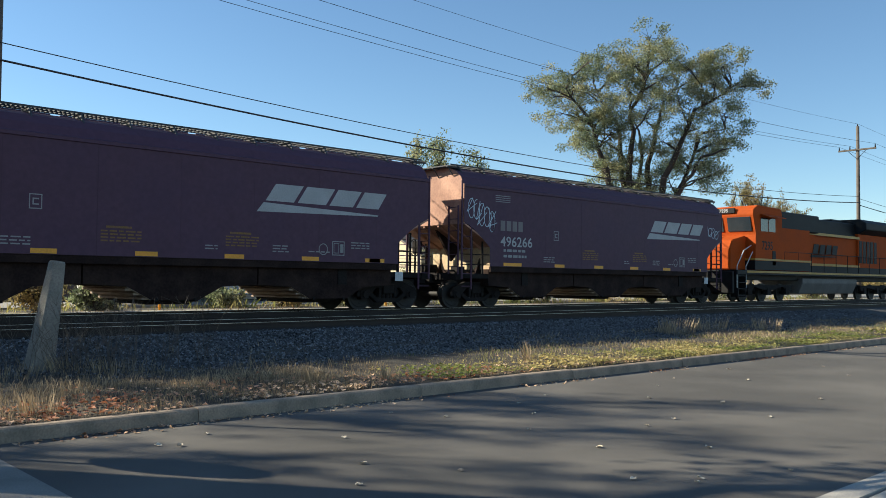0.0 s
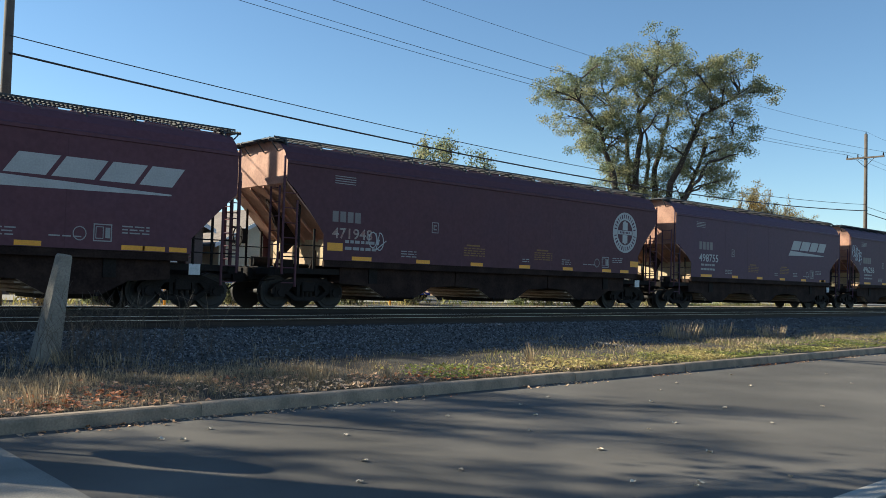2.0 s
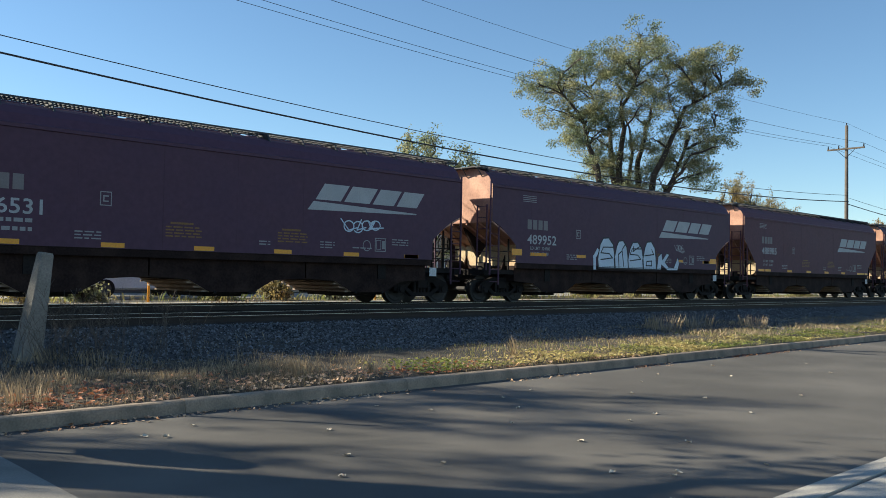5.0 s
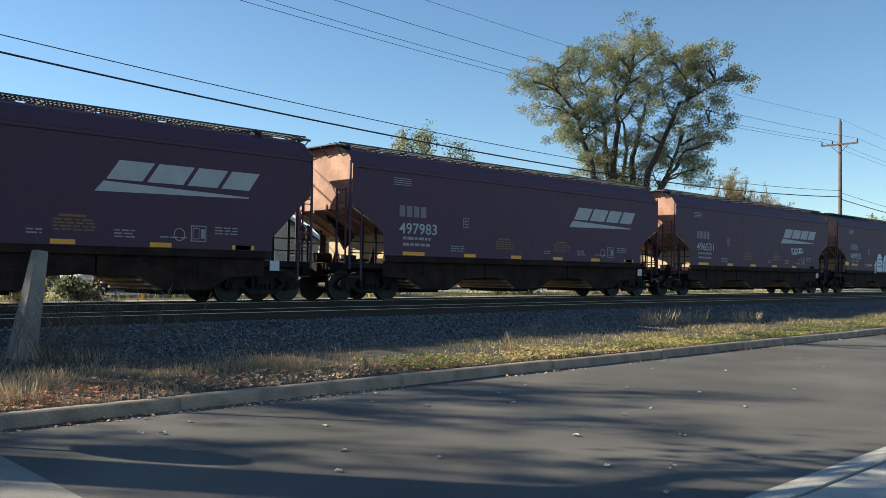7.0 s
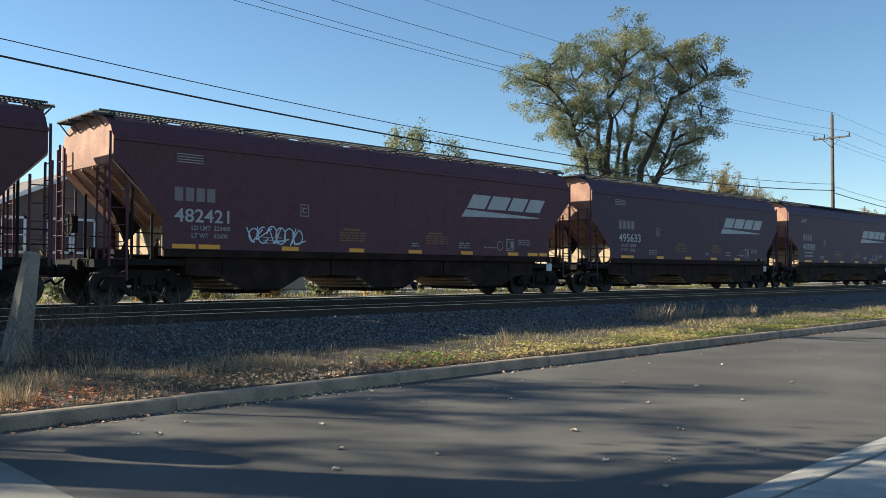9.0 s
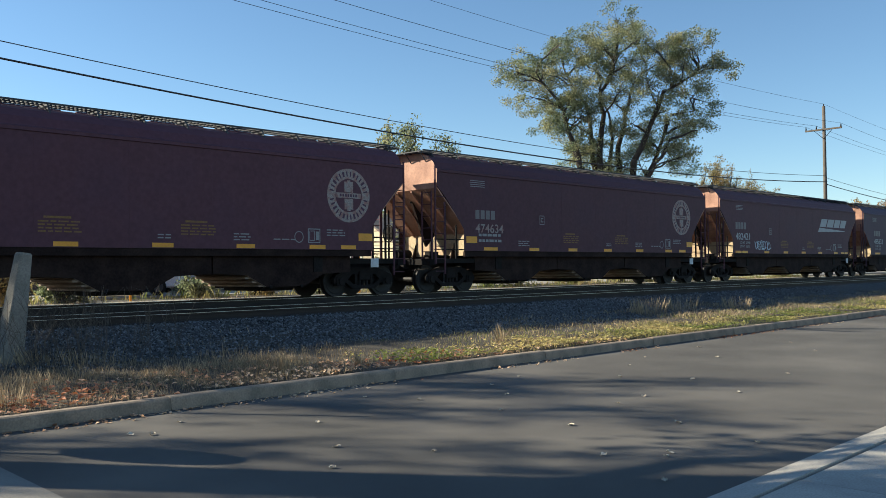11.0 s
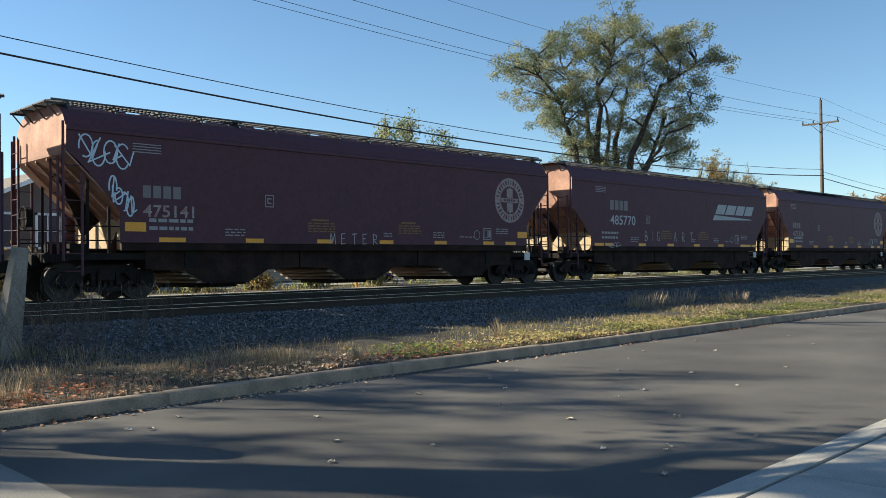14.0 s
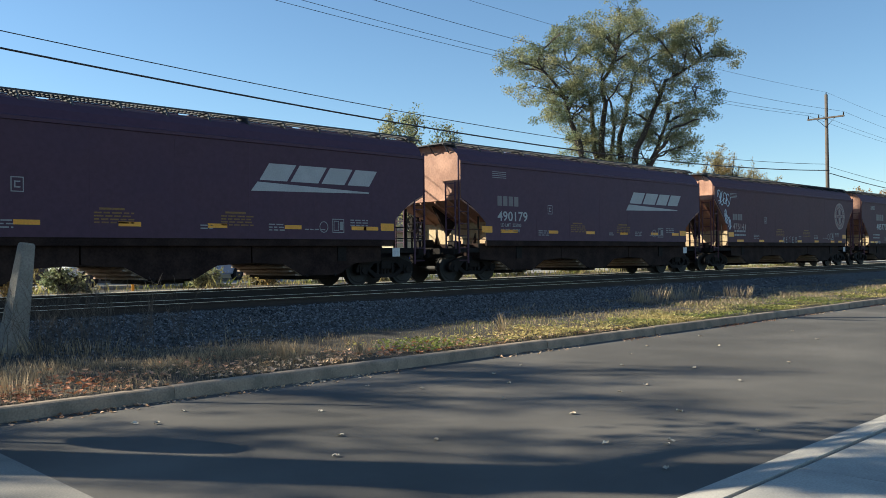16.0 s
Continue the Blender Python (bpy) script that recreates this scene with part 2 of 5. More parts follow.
def build_road():
    bm = bmesh.new()
    prism(bm, [(-40.0, NEAR_Y), (140.0, NEAR_Y), (140.0, KERB_Y), (-40.0, KERB_Y)], "z", -0.95, ROAD_Z)
    tagged(part("road", bm, M_ASPHALT), "dark grey asphalt street with fine aggregate", "road", kind="structure")
    # kerb, cast in lengths with open joints
    kerb = thing("kerb", "weathered grey concrete kerb beside the road", "kerb", kind="structure")
    x, cuts = -31.0, []
    while x < 120:
        cuts.append(x)
        x += 3.35
    off = 11.25 - min(cuts, key=lambda q: abs(q - 11.25))
    outline = [(KERB_Y - 0.02, -0.92), (KERB_Y + KERB_W, -0.92), (KERB_Y + KERB_W, ROAD_Z + KERB_H - 0.012), (KERB_Y + KERB_W - 0.015, ROAD_Z + KERB_H),
               (KERB_Y + 0.05, ROAD_Z + KERB_H), (KERB_Y + 0.022, ROAD_Z + KERB_H - 0.012), (KERB_Y + 0.01, ROAD_Z + KERB_H - 0.04)]
    bm = bmesh.new()
    prism(bm, outline, "x", 0.004, 3.346)
    me = mesh_of("kerb_stone", bm, M_KERB)
    for i, c in enumerate(cuts):
        dz = 0.006 * math.sin(i * 2.3)
        part("kerb_stone", me, None, kerb, m=pose(c + off, 0.006 * math.sin(i * 1.7), dz))
    # near side: gutter strip, joint, pavement slabs
    bm = bmesh.new()
    prism(bm, [(NEAR_Y, ROAD_Z + 0.008), (NEAR_Y, -0.95), (2.56, -0.95), (2.56, ROAD_Z + 0.055), (2.62, ROAD_Z + 0.05)], "x", 2.4, 60.0)
    tagged(part("gutter", bm, M_CONCRETE), "pale concrete gutter strip along the asphalt", "gutter", kind="structure")
    walk_way = thing("pavement", "pale grey concrete slab pavement", "pavement", kind="structure")
    bm = bmesh.new()
    box(bm, (0, 0, 0), (1.79, 4.4, 0.2))
    me = mesh_of("slab", bm, M_CONCRETE, bevel=0.012)
    for i in range(22):
        part("slab", me, None, walk_way, m=pose(3.3 + i * 1.8, 2.535 - 2.2, ROAD_Z + 0.05 - 0.1 + 0.003 * math.sin(i * 2.1)))
    # concrete mouth of the side street
    bm = bmesh.new()
    prism(bm, [(-30.0, -12.0), (2.29, -12.0), (2.29, KERB_Y), (-30.0, KERB_Y)], "z", -0.9, ROAD_Z + 0.006)
    tagged(part("apron", bm, material("worn_apron_concrete", (0.25, 0.23, 0.20), 0.9, var=0.25, scale=1.2, fine=70, bump=0.4, bump_d=0.004, second=(0.15, 0.14, 0.12))), "pale concrete street apron meeting the asphalt", "apron", kind="structure")


def build_ballast():
    prof = [(11.6, -0.60), (12.6, -0.53), (13.6, -0.47), (14.6, -0.32), (15.2, -0.215), (18.4, -0.2), (19.2, -0.22), (22.6, -0.2), (24.4, -0.65)]
    xs = [-140, -60] + [-20 + i * 0.6 for i in range(160)] + [90, 110, 140, 200, 320]
    bm = bmesh.new()
    rows = []
    for x in xs:
        row = []
        for (a, za), (b, zb) in zip(prof, prof[1:]):
            for k in range(4):
                y = a + (b - a) * k / 4
                row.append(bm.verts.new((x, y, za + (zb - za) * k / 4 + 0.025 * noise.noise((x * 1.3, y * 1.3, 3)))))
        row.append(bm.verts.new((x, prof[-1][0], prof[-1][1])))
        rows.append(row)
    for a, b in zip(rows, rows[1:]):
        for i in range(len(a) - 1):
            bm.faces.new((a[i], b[i], b[i + 1], a[i + 1]))
    tagged(part("ballast_bed", bm, M_BALLAST, smooth=True), "grey crushed stone railway ballast", "ballast", kind="structure")


def build_track(yc, z, name, label):
    track = thing(name, label, "railway track", kind="structure")
    for s in (-1, 1):
        y = yc + s * 0.755
        o = [(-0.07, -0.172), (0.07, -0.172), (0.07, -0.155), (0.012, -0.135), (0.012, -0.045), (0.036, -0.035), (0.036, -0.004), (-0.036, -0.004), (-0.036, -0.035), (-0.012, -0.045), (-0.012, -0.135), (-0.07, -0.155)]
        bm = bmesh.new()
        prism(bm, [(y + a, z + b) for a, b in o], "x", -160, 330)
        r = part("rail", bm, M_RAIL, track)
        bm = bmesh.new()
        box(bm, (85, y, z - 0.003), (490, 0.062, 0.007))
        part("running_surface", bm, M_RAILTOP, r, "polished rail head")
    bm = bmesh.new()
    box(bm, (0, 0, 0), (0.23, 2.6, 0.17))
    me = mesh_of("tie", bm, M_TIE, bevel=0.012)
    for i in range(150):
        part("tie", me, None, track, m=pose(-12 + i * 0.55, yc + 0.03 * math.sin(i * 3.1), z - 0.172 - 0.085, 0, 0, 0.8 * math.sin(i * 1.9)))


build_ground()
build_road()
build_ballast()
build_track(TRACK_Y, 0.0, "main_track", "main railway track with dark timber ties")
build_track(SIDE_TRACK_Y, -0.04, "side_track", "second railway track with a polished near rail")


# ---- the train ----
HW = 1.60
M_TRIM_WHITE = plain("white_placard", (0.6, 0.6, 0.6), 0.6)
GAP = 1.47
SECTION = [(-HW, 1.36), (-HW, 1.58), (-HW, 1.74), (-HW, 1.85), (-HW, 1.98), (-HW, 2.08), (-HW, 2.25), (-HW, 2.45), (-HW, 2.62), (-HW, 2.78), (-HW, 2.95), (-HW, 3.20), (-HW, 3.45), (-HW, 3.90), (-HW - 0.035, 3.91), (-HW - 0.035, 3.99), (-1.55, 4.03), (-1.44, 4.24), (-1.24, 4.43),
           (-0.95, 4.54), (-0.5, 4.59), (0, 4.60)]
SECTION += [(-y, z) for y, z in SECTION[-2::-1]]
AXLE = 0.457


# how the side sheet's cut runs down to its foot, and its power, for each kind of end
FOOT = {"round": (2.08, 0.85), "straight": (1.74, 1.0), "boxed": (1.98, 0.75)}


def end_x(z, hb, cut, top, kind):
    """Half length of the side sheet at a height: it is cut back under the end slope."""
    if z >= top:
        return hb
    foot, power = FOOT[kind]
    u = min((top - z) / (top - foot), 1.0)
    return hb - cut * u ** power


def hopper_car(hb, kind, hoppers, paint):
    """A covered hopper car: x along the track, origin at its middle on the rail tops."""
    cut, top, low = {"round": (1.22, 3.45, (1.45, 2.0)), "straight": (1.20, 2.95, (1.26, 1.98)), "boxed": (1.20, 2.78, (1.4, 2.06))}[kind]
    car = thing("hopper_car", "brown steel covered grain hopper car on the rails", "freight car", "freight cars of the train")
    # side sheets and roof
    bm = bmesh.new()
    n = 14
    rows = []
    for y, z in SECTION:
        e = end_x(z, hb, cut, top, kind)
        rows.append([bm.verts.new((-e + 2 * e * i / n, y, z)) for i in range(n + 1)])
    for a, b in zip(rows, rows[1:]):
        for i in range(n):
            bm.faces.new((a[i], a[i + 1], b[i + 1], b[i]))
    seams = []
    for i in range(1, 8):
        x = -hb + 2 * hb * i / 8
        seams.append(x)
    body = part("body", bm, paint, car)
    bm = bmesh.new()
    box(bm, (0, 0, 2.6), (0.018, 0.005, 2.5))
    seam = mesh_of("seam", bm, paint)
    for x in seams:
        part("seam", seam, None, body, m=pose(x, -HW, 0))
    # inner skin closing the shell below and behind the sheets
    bm = bmesh.new()
    lo = hb - low[0] - 0.06
    prism(bm, [(-lo, 1.3), (lo, 1.3), (lo, low[1]), (hb - 0.05, top + 0.03), (hb - 0.05, 3.85), (-hb + 0.05, 3.85), (-hb + 0.05, top + 0.03), (-lo, low[1])], "y", -HW + 0.012, HW - 0.012)
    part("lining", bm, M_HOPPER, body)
    for s in (-1, 1):
        # end sheet and slope sheet, in the brown with sunlight painted in
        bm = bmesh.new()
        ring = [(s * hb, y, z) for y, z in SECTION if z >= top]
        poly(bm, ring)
        part("end_sheet", bm, M_CAREND, body, "brown end sheet with sunlight painted into its colour")
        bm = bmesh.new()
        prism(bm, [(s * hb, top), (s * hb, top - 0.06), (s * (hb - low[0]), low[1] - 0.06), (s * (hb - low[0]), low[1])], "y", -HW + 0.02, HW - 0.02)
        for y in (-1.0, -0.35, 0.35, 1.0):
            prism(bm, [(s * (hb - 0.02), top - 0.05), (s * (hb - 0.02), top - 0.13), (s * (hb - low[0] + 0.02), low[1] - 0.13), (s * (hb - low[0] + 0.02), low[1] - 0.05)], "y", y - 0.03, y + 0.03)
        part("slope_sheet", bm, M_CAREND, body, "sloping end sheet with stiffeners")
        # upright plate under the slope, with rounded lower corners
        bm = bmesh.new()
        x = s * (hb - low[0])
        o, r = [(HW - 0.03, low[1] - 0.05), (-HW + 0.03, low[1] - 0.05)], 0.26
        for cy, a0 in ((-HW + 0.03 + r, 180), (HW - 0.03 - r, 270)):
            for k in range(5):
                a = radians(a0 + 22.5 * k)
                o.append((cy + r * math.cos(a), 1.22 + r + r * math.sin(a)))
        prism(bm, o, "x", min(x, x + s * 0.03), max(x, x + s * 0.03))
        part("shear_plate", bm, M_DUST, car, "pale dust-covered end plate")
        # tapered centre support between plate and end
        bm = bmesh.new()
        prism(bm, [(s * (hb - 0.25), top - 0.2), (s * (hb - low[0] + 0.06), low[1] - 0.06), (s * (hb - low[0] + 0.45), 1.55)], "y", -0.05, 0.05)
        for y in (-0.95, 0.95):
            prism(bm, [(s * (hb - low[0] + 0.03), 1.65), (s * (hb - low[0] + 0.03), 1.12), (s * (hb - low[0] + 0.25), 1.12)], "y", y - 0.02, y + 0.02)
        box(bm, (s * (hb - low[0] + 0.2), 0, 1.1), (0.4, 2.2, 0.04))
        part("end_support", bm, M_HOPPER, car)
        # platform, sill, coupler
        bm = bmesh.new()
        box(bm, (s * (hb + 0.05), 0, 1.02), (0.28, 2.9, 0.20))
        box(bm, (s * (hb - 1.0), 0, 0.95), (2.6, 0.62, 0.30))
        for y in (-1.35, 1.35):
            box(bm, (s * (hb - 0.95), y, 1.05), (2.2, 0.10, 0.16))
        for k in range(6):
            box(bm, (s * (hb - 0.1 - 0.17 * k), 0.95, 1.14), (0.10, 0.9, 0.03))
        part("end_platform", bm, M_UNDER, car, bevel=0.008)
        bm = bmesh.new()
        box(bm, (s * (hb + 0.30), 0, 0.84), (0.42, 0.20, 0.22))
        box(bm, (s * (hb + 0.58), 0.05 * s, 0.84), (0.30, 0.32, 0.30))
        rod(bm, (s * (hb + 0.2), 0.3, 0.8), (s * (hb + 0.55), 0.36, 0.5), 0.03)
        rod(bm, (s * (hb + 0.55), 0.36, 0.5), (s * (hb + 0.74), 0.2, 0.62), 0.03)
        rod(bm, (s * (hb + 0.12), -1.35, 0.8), (s * (hb + 0.12), 0.1, 0.72), 0.018)
        part("coupler", bm, M_UNDER, car, bevel=0.01)
        if s > 0:
            bm = bmesh.new()
            box(bm, (hb - 1.0, -1.42, 1.0), (0.30, 0.02, 0.27))
            part("placard", bm, M_TRIM_WHITE, car, "small white placard", bevel=0.004)
        # ladders and corner posts
        for q in (-1, 1):
            bm = bmesh.new()
            y = q * (HW - 0.03)
            tall = (s < 0) == (q < 0)
            for dx in (0.0, 0.42):
                rod(bm, (s * (hb + 0.06 - dx), y, 0.62 if dx else 0.95), (s * (hb + 0.06 - dx), y, 4.1 if dx == 0 else 2.95), 0.032, 6)
            for k in range(6 if not tall else 8):
                z = 0.72 + k * 0.40
                rod(bm, (s * (hb + 0.06), y, z), (s * (hb - 0.36), y, z), 0.014, 6)
            part("ladder", bm, paint, car, "side ladder with round rungs")
            bm = bmesh.new()
            y = q * (HW - 0.12)
            for dy in (0.0, 0.44):
                rod(bm, (s * (hb + 0.14), y - q * dy, 1.1), (s * (hb + 0.14), y - q * dy, 3.95 if q > 0 else 3.3), 0.03, 6)
            for k in range(7):
                z = 1.35 + k * 0.38
                if z < (3.95 if q > 0 else 3.3):
                    rod(bm, (s * (hb + 0.14), y, z), (s * (hb + 0.14), y - q * 0.44, z), 0.014, 6)
            part("end_ladder", bm, paint, car)
            # struts from platform to slope sheet
            bm = bmesh.new()
            for dx, zt in ((0.55, top - 0.45), (1.05, low[1] + 0.22)):
                rod(bm, (s * (hb - dx), q * 1.40, 1.1), (s * (hb - dx), q * 1.40, zt), 0.035, 6)
            rod(bm, (s * (hb + 0.05), q * 1.5, 1.75), (s * (hb - 1.6), q * 1.5, 1.75), 0.016, 6)
            rod(bm, (s * (hb + 0.05), q * 1.5, 1.42), (s * (hb - 1.6), q * 1.5, 1.42), 0.016, 6)
            part("grab_rail", bm, M_UNDER, car)
        # roof end walkway
        bm = bmesh.new()
        for k in range(12):
            box(bm, (s * (hb - 0.22 + 0.045 * k), 0, 4.60), (0.018, 2.3, 0.035))
        for y in (-1.1, -0.4, 0.4, 1.1):
            box(bm, (s * (hb + 0.02), y, 4.57), (0.58, 0.04, 0.045))
            rod(bm, (s * (hb + 0.25), y, 4.56), (s * (hb + 0.01), y, 4.28), 0.018, 6)
        tagged(part("end_walkway", bm, M_GALV, car), kind="stuff")
    # brake gear at the left end
    bm = bmesh.new()
    bmesh.ops.create_cone(bm, cap_ends=True, segments=20, radius1=0.15, radius2=0.15, depth=0.6, matrix=pose(-(hb - 0.75), 0.9, 1.30, 0, 90, 0))
    part("brake_cylinder", bm, M_UNDER, car)
    bm = bmesh.new()
    box(bm, (-(hb - 0.55), -0.75, 1.24), (0.34, 0.3, 0.24))
    rod(bm, (-(hb - 1.3), -0.75, 1.22), (-(hb - 0.2), -0.75, 1.22), 0.03)
    part("brake_valve", bm, M_UNDER, car)
    bm = bmesh.new()
    bmesh.ops.create_circle(bm, segments=4, radius=0.01, matrix=pose(-(hb + 0.22), 0.55, 2.0))
    ring = [(-(hb + 0.2), 0.55 + 0.28 * math.cos(a), 2.0 + 0.28 * math.sin(a)) for a in [i * math.pi / 8 for i in range(17)]]
    tube(bm, ring, 0.02, 5)
    for i in range(0, 16, 4):
        rod(bm, (-(hb + 0.2), 0.55, 2.0), ring[i], 0.014, 5)
    box(bm, (-(hb + 0.1), 0.55, 2.0), (0.16, 0.3, 0.42))
    part("brake_wheel", bm, M_UNDER, car, "hand brake wheel and housing")
    # roof: hatch trough and running boards
    bm = bmesh.new()
    box(bm, (0, 0, 4.61), (2 * hb - 0.9, 0.66, 0.08))
    for i in range(9):
        box(bm, (-hb + 1.2 + i * (2 * hb - 2.4) / 8, 0, 4.66), (1.5, 0.72, 0.04))
    part("hatch_cover", bm, paint, car, bevel=0.012)
    for q in (-1, 1):
        bm = bmesh.new()
        for y in (0.62, 0.86, 1.10):
            box(bm, (0, q * y, 4.655), (2 * hb + 0.3, 0.016, 0.045))
        for i in range(int(2 * hb / 0.10)):
            box(bm, (-hb + 0.05 + i * 0.10, q * 0.86, 4.655), (0.014, 0.48, 0.04))
        k = int(2 * hb / 1.15)
        for i in range(k + 1):
            x = -hb + 0.2 + i * (2 * hb - 0.4) / k
            prism(bm, [(q * 0.60, 4.640), (q * 1.12, 4.640), (q * 1.30, 4.36), (q * 0.62, 4.56)], "x", x - 0.02, x + 0.02)
        tagged(part("running_board", bm, M_GALV, car, "galvanised roof grating walkway"), kind="stuff")
    # side sills
    for q in (-1, 1):
        bm = bmesh.new()
        e = end_x(1.26, hb, cut, top, kind)
        box(bm, (0, q * (HW - 0.05), 1.27), (2 * e - 0.1, 0.10, 0.17))
        box(bm, (0, q * (HW - 0.02), 1.365), (2 * e - 0.04, 0.055, 0.025))
        part("side_sill", bm, M_HOPPER, car, "dark side sill", bevel=0.008)
    # centre sill, hoppers
    bm = bmesh.new()
    box(bm, (0, 0, 0.95), (2 * hb, 0.5, 0.40))
    for x in (-hb + 3.1, hb - 3.1):
        box(bm, (x, 0, 1.0), (0.3, 2.9, 0.5))
    part("centre_sill", bm, M_UNDER, car)
    span = 4.5
    bm = bmesh.new()
    box(bm, (0, 0, 0), (0.20, 2.7, 0.045))
    rib = mesh_of("rib", bm, M_RIB)
    for i in range(hoppers):
        x = (i - (hoppers - 1) / 2) * span
        bm = bmesh.new()
        half, bot, sh = span / 2 - 0.02, 0.62, 1.22
        for q in (-1, 1):
            prism(bm, [(x - half, 1.28), (x + half, 1.28), (x + half, 0.74), (x + sh, 0.68), (x + bot, 0.36), (x - bot, 0.36), (x - sh, 0.68), (x - half, 0.74)], "y", min(q * 0.22, q * 1.42), max(q * 0.22, q * 1.42))
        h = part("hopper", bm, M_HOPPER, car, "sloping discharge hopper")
        bm = bmesh.new()
        box(bm, (x, 0, 0.36), (1.34, 2.5, 0.10))
        box(bm, (x, 0, 0.28), (1.1, 1.9, 0.08))
        for q in (-1, 1):
            rod(bm, (x - 0.5, q * 1.2, 0.36), (x - 0.5, q * 1.45, 0.36), 0.05)
            rod(bm, (x + 0.5, q * 1.2, 0.36), (x + 0.5, q * 1.45, 0.36), 0.05)
        part("outlet_gate", bm, M_UNDER, h, bevel=0.01)
        # thin plate added over the left slope only, its pale colour painted sunlight
        bm = bmesh.new()
        prism(bm, [(x - sh + 0.01, 0.675), (x - bot, 0.365), (x - bot - 0.012, 0.355), (x - sh, 0.665)], "y", -1.40, 1.40)
        part("slope_plate", bm, M_RIB, h, "dusty sloping hopper plate, sunlight painted into its pale colour")
        for k in range(3):
            u = 0.14 + 0.34 * k
            part("rib", rib, None, h, m=pose(x - sh + (sh - bot) * u, 0, 0.68 - 0.32 * u - 0.03))
    # trucks
    for s in (-1, 1):
        tr = new("truck")
        tr.parent = car
        tr.matrix_basis = pose(s * (hb - 1.12), 0, 0)
        bm = bmesh.new()
        box(bm, (0, 0, 0.62), (0.42, 2.2, 0.28))
        part("bolster", bm, M_UNDER, tr, bevel=0.02)
        for q in (-1, 1):
            bm = bmesh.new()
            y0, y1 = q * 0.99 - 0.07, q * 0.99 + 0.07
            prism(bm, [(-1.15, 0.52), (-1.05, 0.66), (-0.5, 0.86), (0.5, 0.86), (1.05, 0.66), (1.15, 0.52), (1.15, 0.40), (0.72, 0.40), (0.45, 0.66), (-0.45, 0.66), (-0.72, 0.40), (-1.15, 0.40)], "y", y0, y1)
            prism(bm, [(-0.72, 0.44), (-0.42, 0.22), (0.42, 0.22), (0.72, 0.44), (0.60, 0.50), (0.36, 0.34), (-0.36, 0.34), (-0.60, 0.50)], "y", y0, y1)
            for x in (-0.3, 0.3):
                box(bm, (x, q * 0.99, 0.55), (0.1, 0.13, 0.36))
            for x in (-0.14, 0.0, 0.14):
                rod(bm, (x, q * 0.99, 0.34), (x, q * 0.99, 0.60), 0.055, 10)
            for x in (-0.89, 0.89):
                box(bm, (x, q * 0.99, 0.46), (0.30, 0.20, 0.26))
                rod(bm, (x, q * 0.99, AXLE), (x, q * 1.13, AXLE), 0.10, 14)
            part("side_frame", bm, M_UNDER, tr, "cast steel truck side frame")
        for x in (-0.89, 0.89):
            bm = bmesh.new()
            rod(bm, (0, -1.05, 0), (0, 1.05, 0), 0.075, 10)
            for q in (-1, 1):
                rod(bm, (0, q * 0.69, 0), (0, q * 0.82, 0), AXLE, 32)
                rod(bm, (0, q * 0.665, 0), (0, q * 0.69, 0), AXLE + 0.027, 32)
                rod(bm, (0, q * 0.82, 0), (0, q * 0.835, 0), AXLE - 0.07, 32, AXLE - 0.1)
                rod(bm, (0, q * 0.80, 0), (0, q * 0.88, 0), 0.13, 14)
                for k in range(4):
                    a = k * math.pi / 2
                    rod(bm, (0.25 * math.cos(a), q * 0.83, 0.25 * math.sin(a)), (0.25 * math.cos(a), q * 0.842, 0.25 * math.sin(a)), 0.035, 8)
            part("wheelset", bm, M_WHEEL, tr, "axle with two steel wheels", m=pose(x, 0, AXLE))
    return car


TYPES = {"A": (8.05, "boxed", 3, M_CAR), "D": (8.05, "straight", 3, M_CAR), "E": (7.80, "boxed", 3, M_CAR), "F": (8.34, "boxed", 3, M_CAR), "B": (8.66, "round", 3, M_CAR_RED), "C": (8.36, "straight", 3, M_CAR_RED)}

# left end of each car at the start, its half length and kind
CARS = [(18.86, 8.15, "A"), (1.36, 8.02, "A"), (-17.44, 8.66, "B"), (-35.60, 8.35, "C"), (-53.16, 8.05, "A"), (-70.81, 8.09, "A"), (-88.37, 8.05, "A"), (-105.94, 8.05, "D"),
        (-124.66, 8.63, "B"), (-143.49, 8.68, "B"), (-162.25, 8.65, "B"), (-180.48, 8.38, "C"), (-199.29, 8.67, "B"), (-216.32, 7.80, "E"), (-234.68, 8.33, "F"), (-252.94, 8.33, "F")]
SPEED = 14.769
proto, train = {}, []
for left, half, kind in CARS:
    m = pose(left + half, TRACK_Y, 0)
    if kind in proto:
        ob = copy_thing(proto[kind], m)
    else:
        ob = proto[kind] = hopper_car(*TYPES[kind])
        ob.matrix_basis = m
    train.append((ob, left + half))


# ---- lettering and marks on the near sides ----
FACE = -HW - 0.005
M_DULL = plain("dull_lettering", (0.20, 0.17, 0.165), 0.65)


def mark(car, half, name, bm, mat, label="", lift=0.0):
    """A painted mark: x is counted from the car's left end."""
    return part(name, bm, mat, car, label, m=pose(-half, FACE - lift, 0))


def bars(bm, x0, z0, w, n, dz, t, cut=3, seed=0):
    """Unreadable small lines of lettering."""
    rnd = random.Random(seed)
    for i in range(n):
        x = x0
        while x < x0 + w - 0.04:
            q = min(rnd.uniform(0.10, 0.26) if cut else w, x0 + w - x)
            rect(bm, x, z0 - i * dz - t, x + q, z0 - i * dz)
            x += q + 0.045


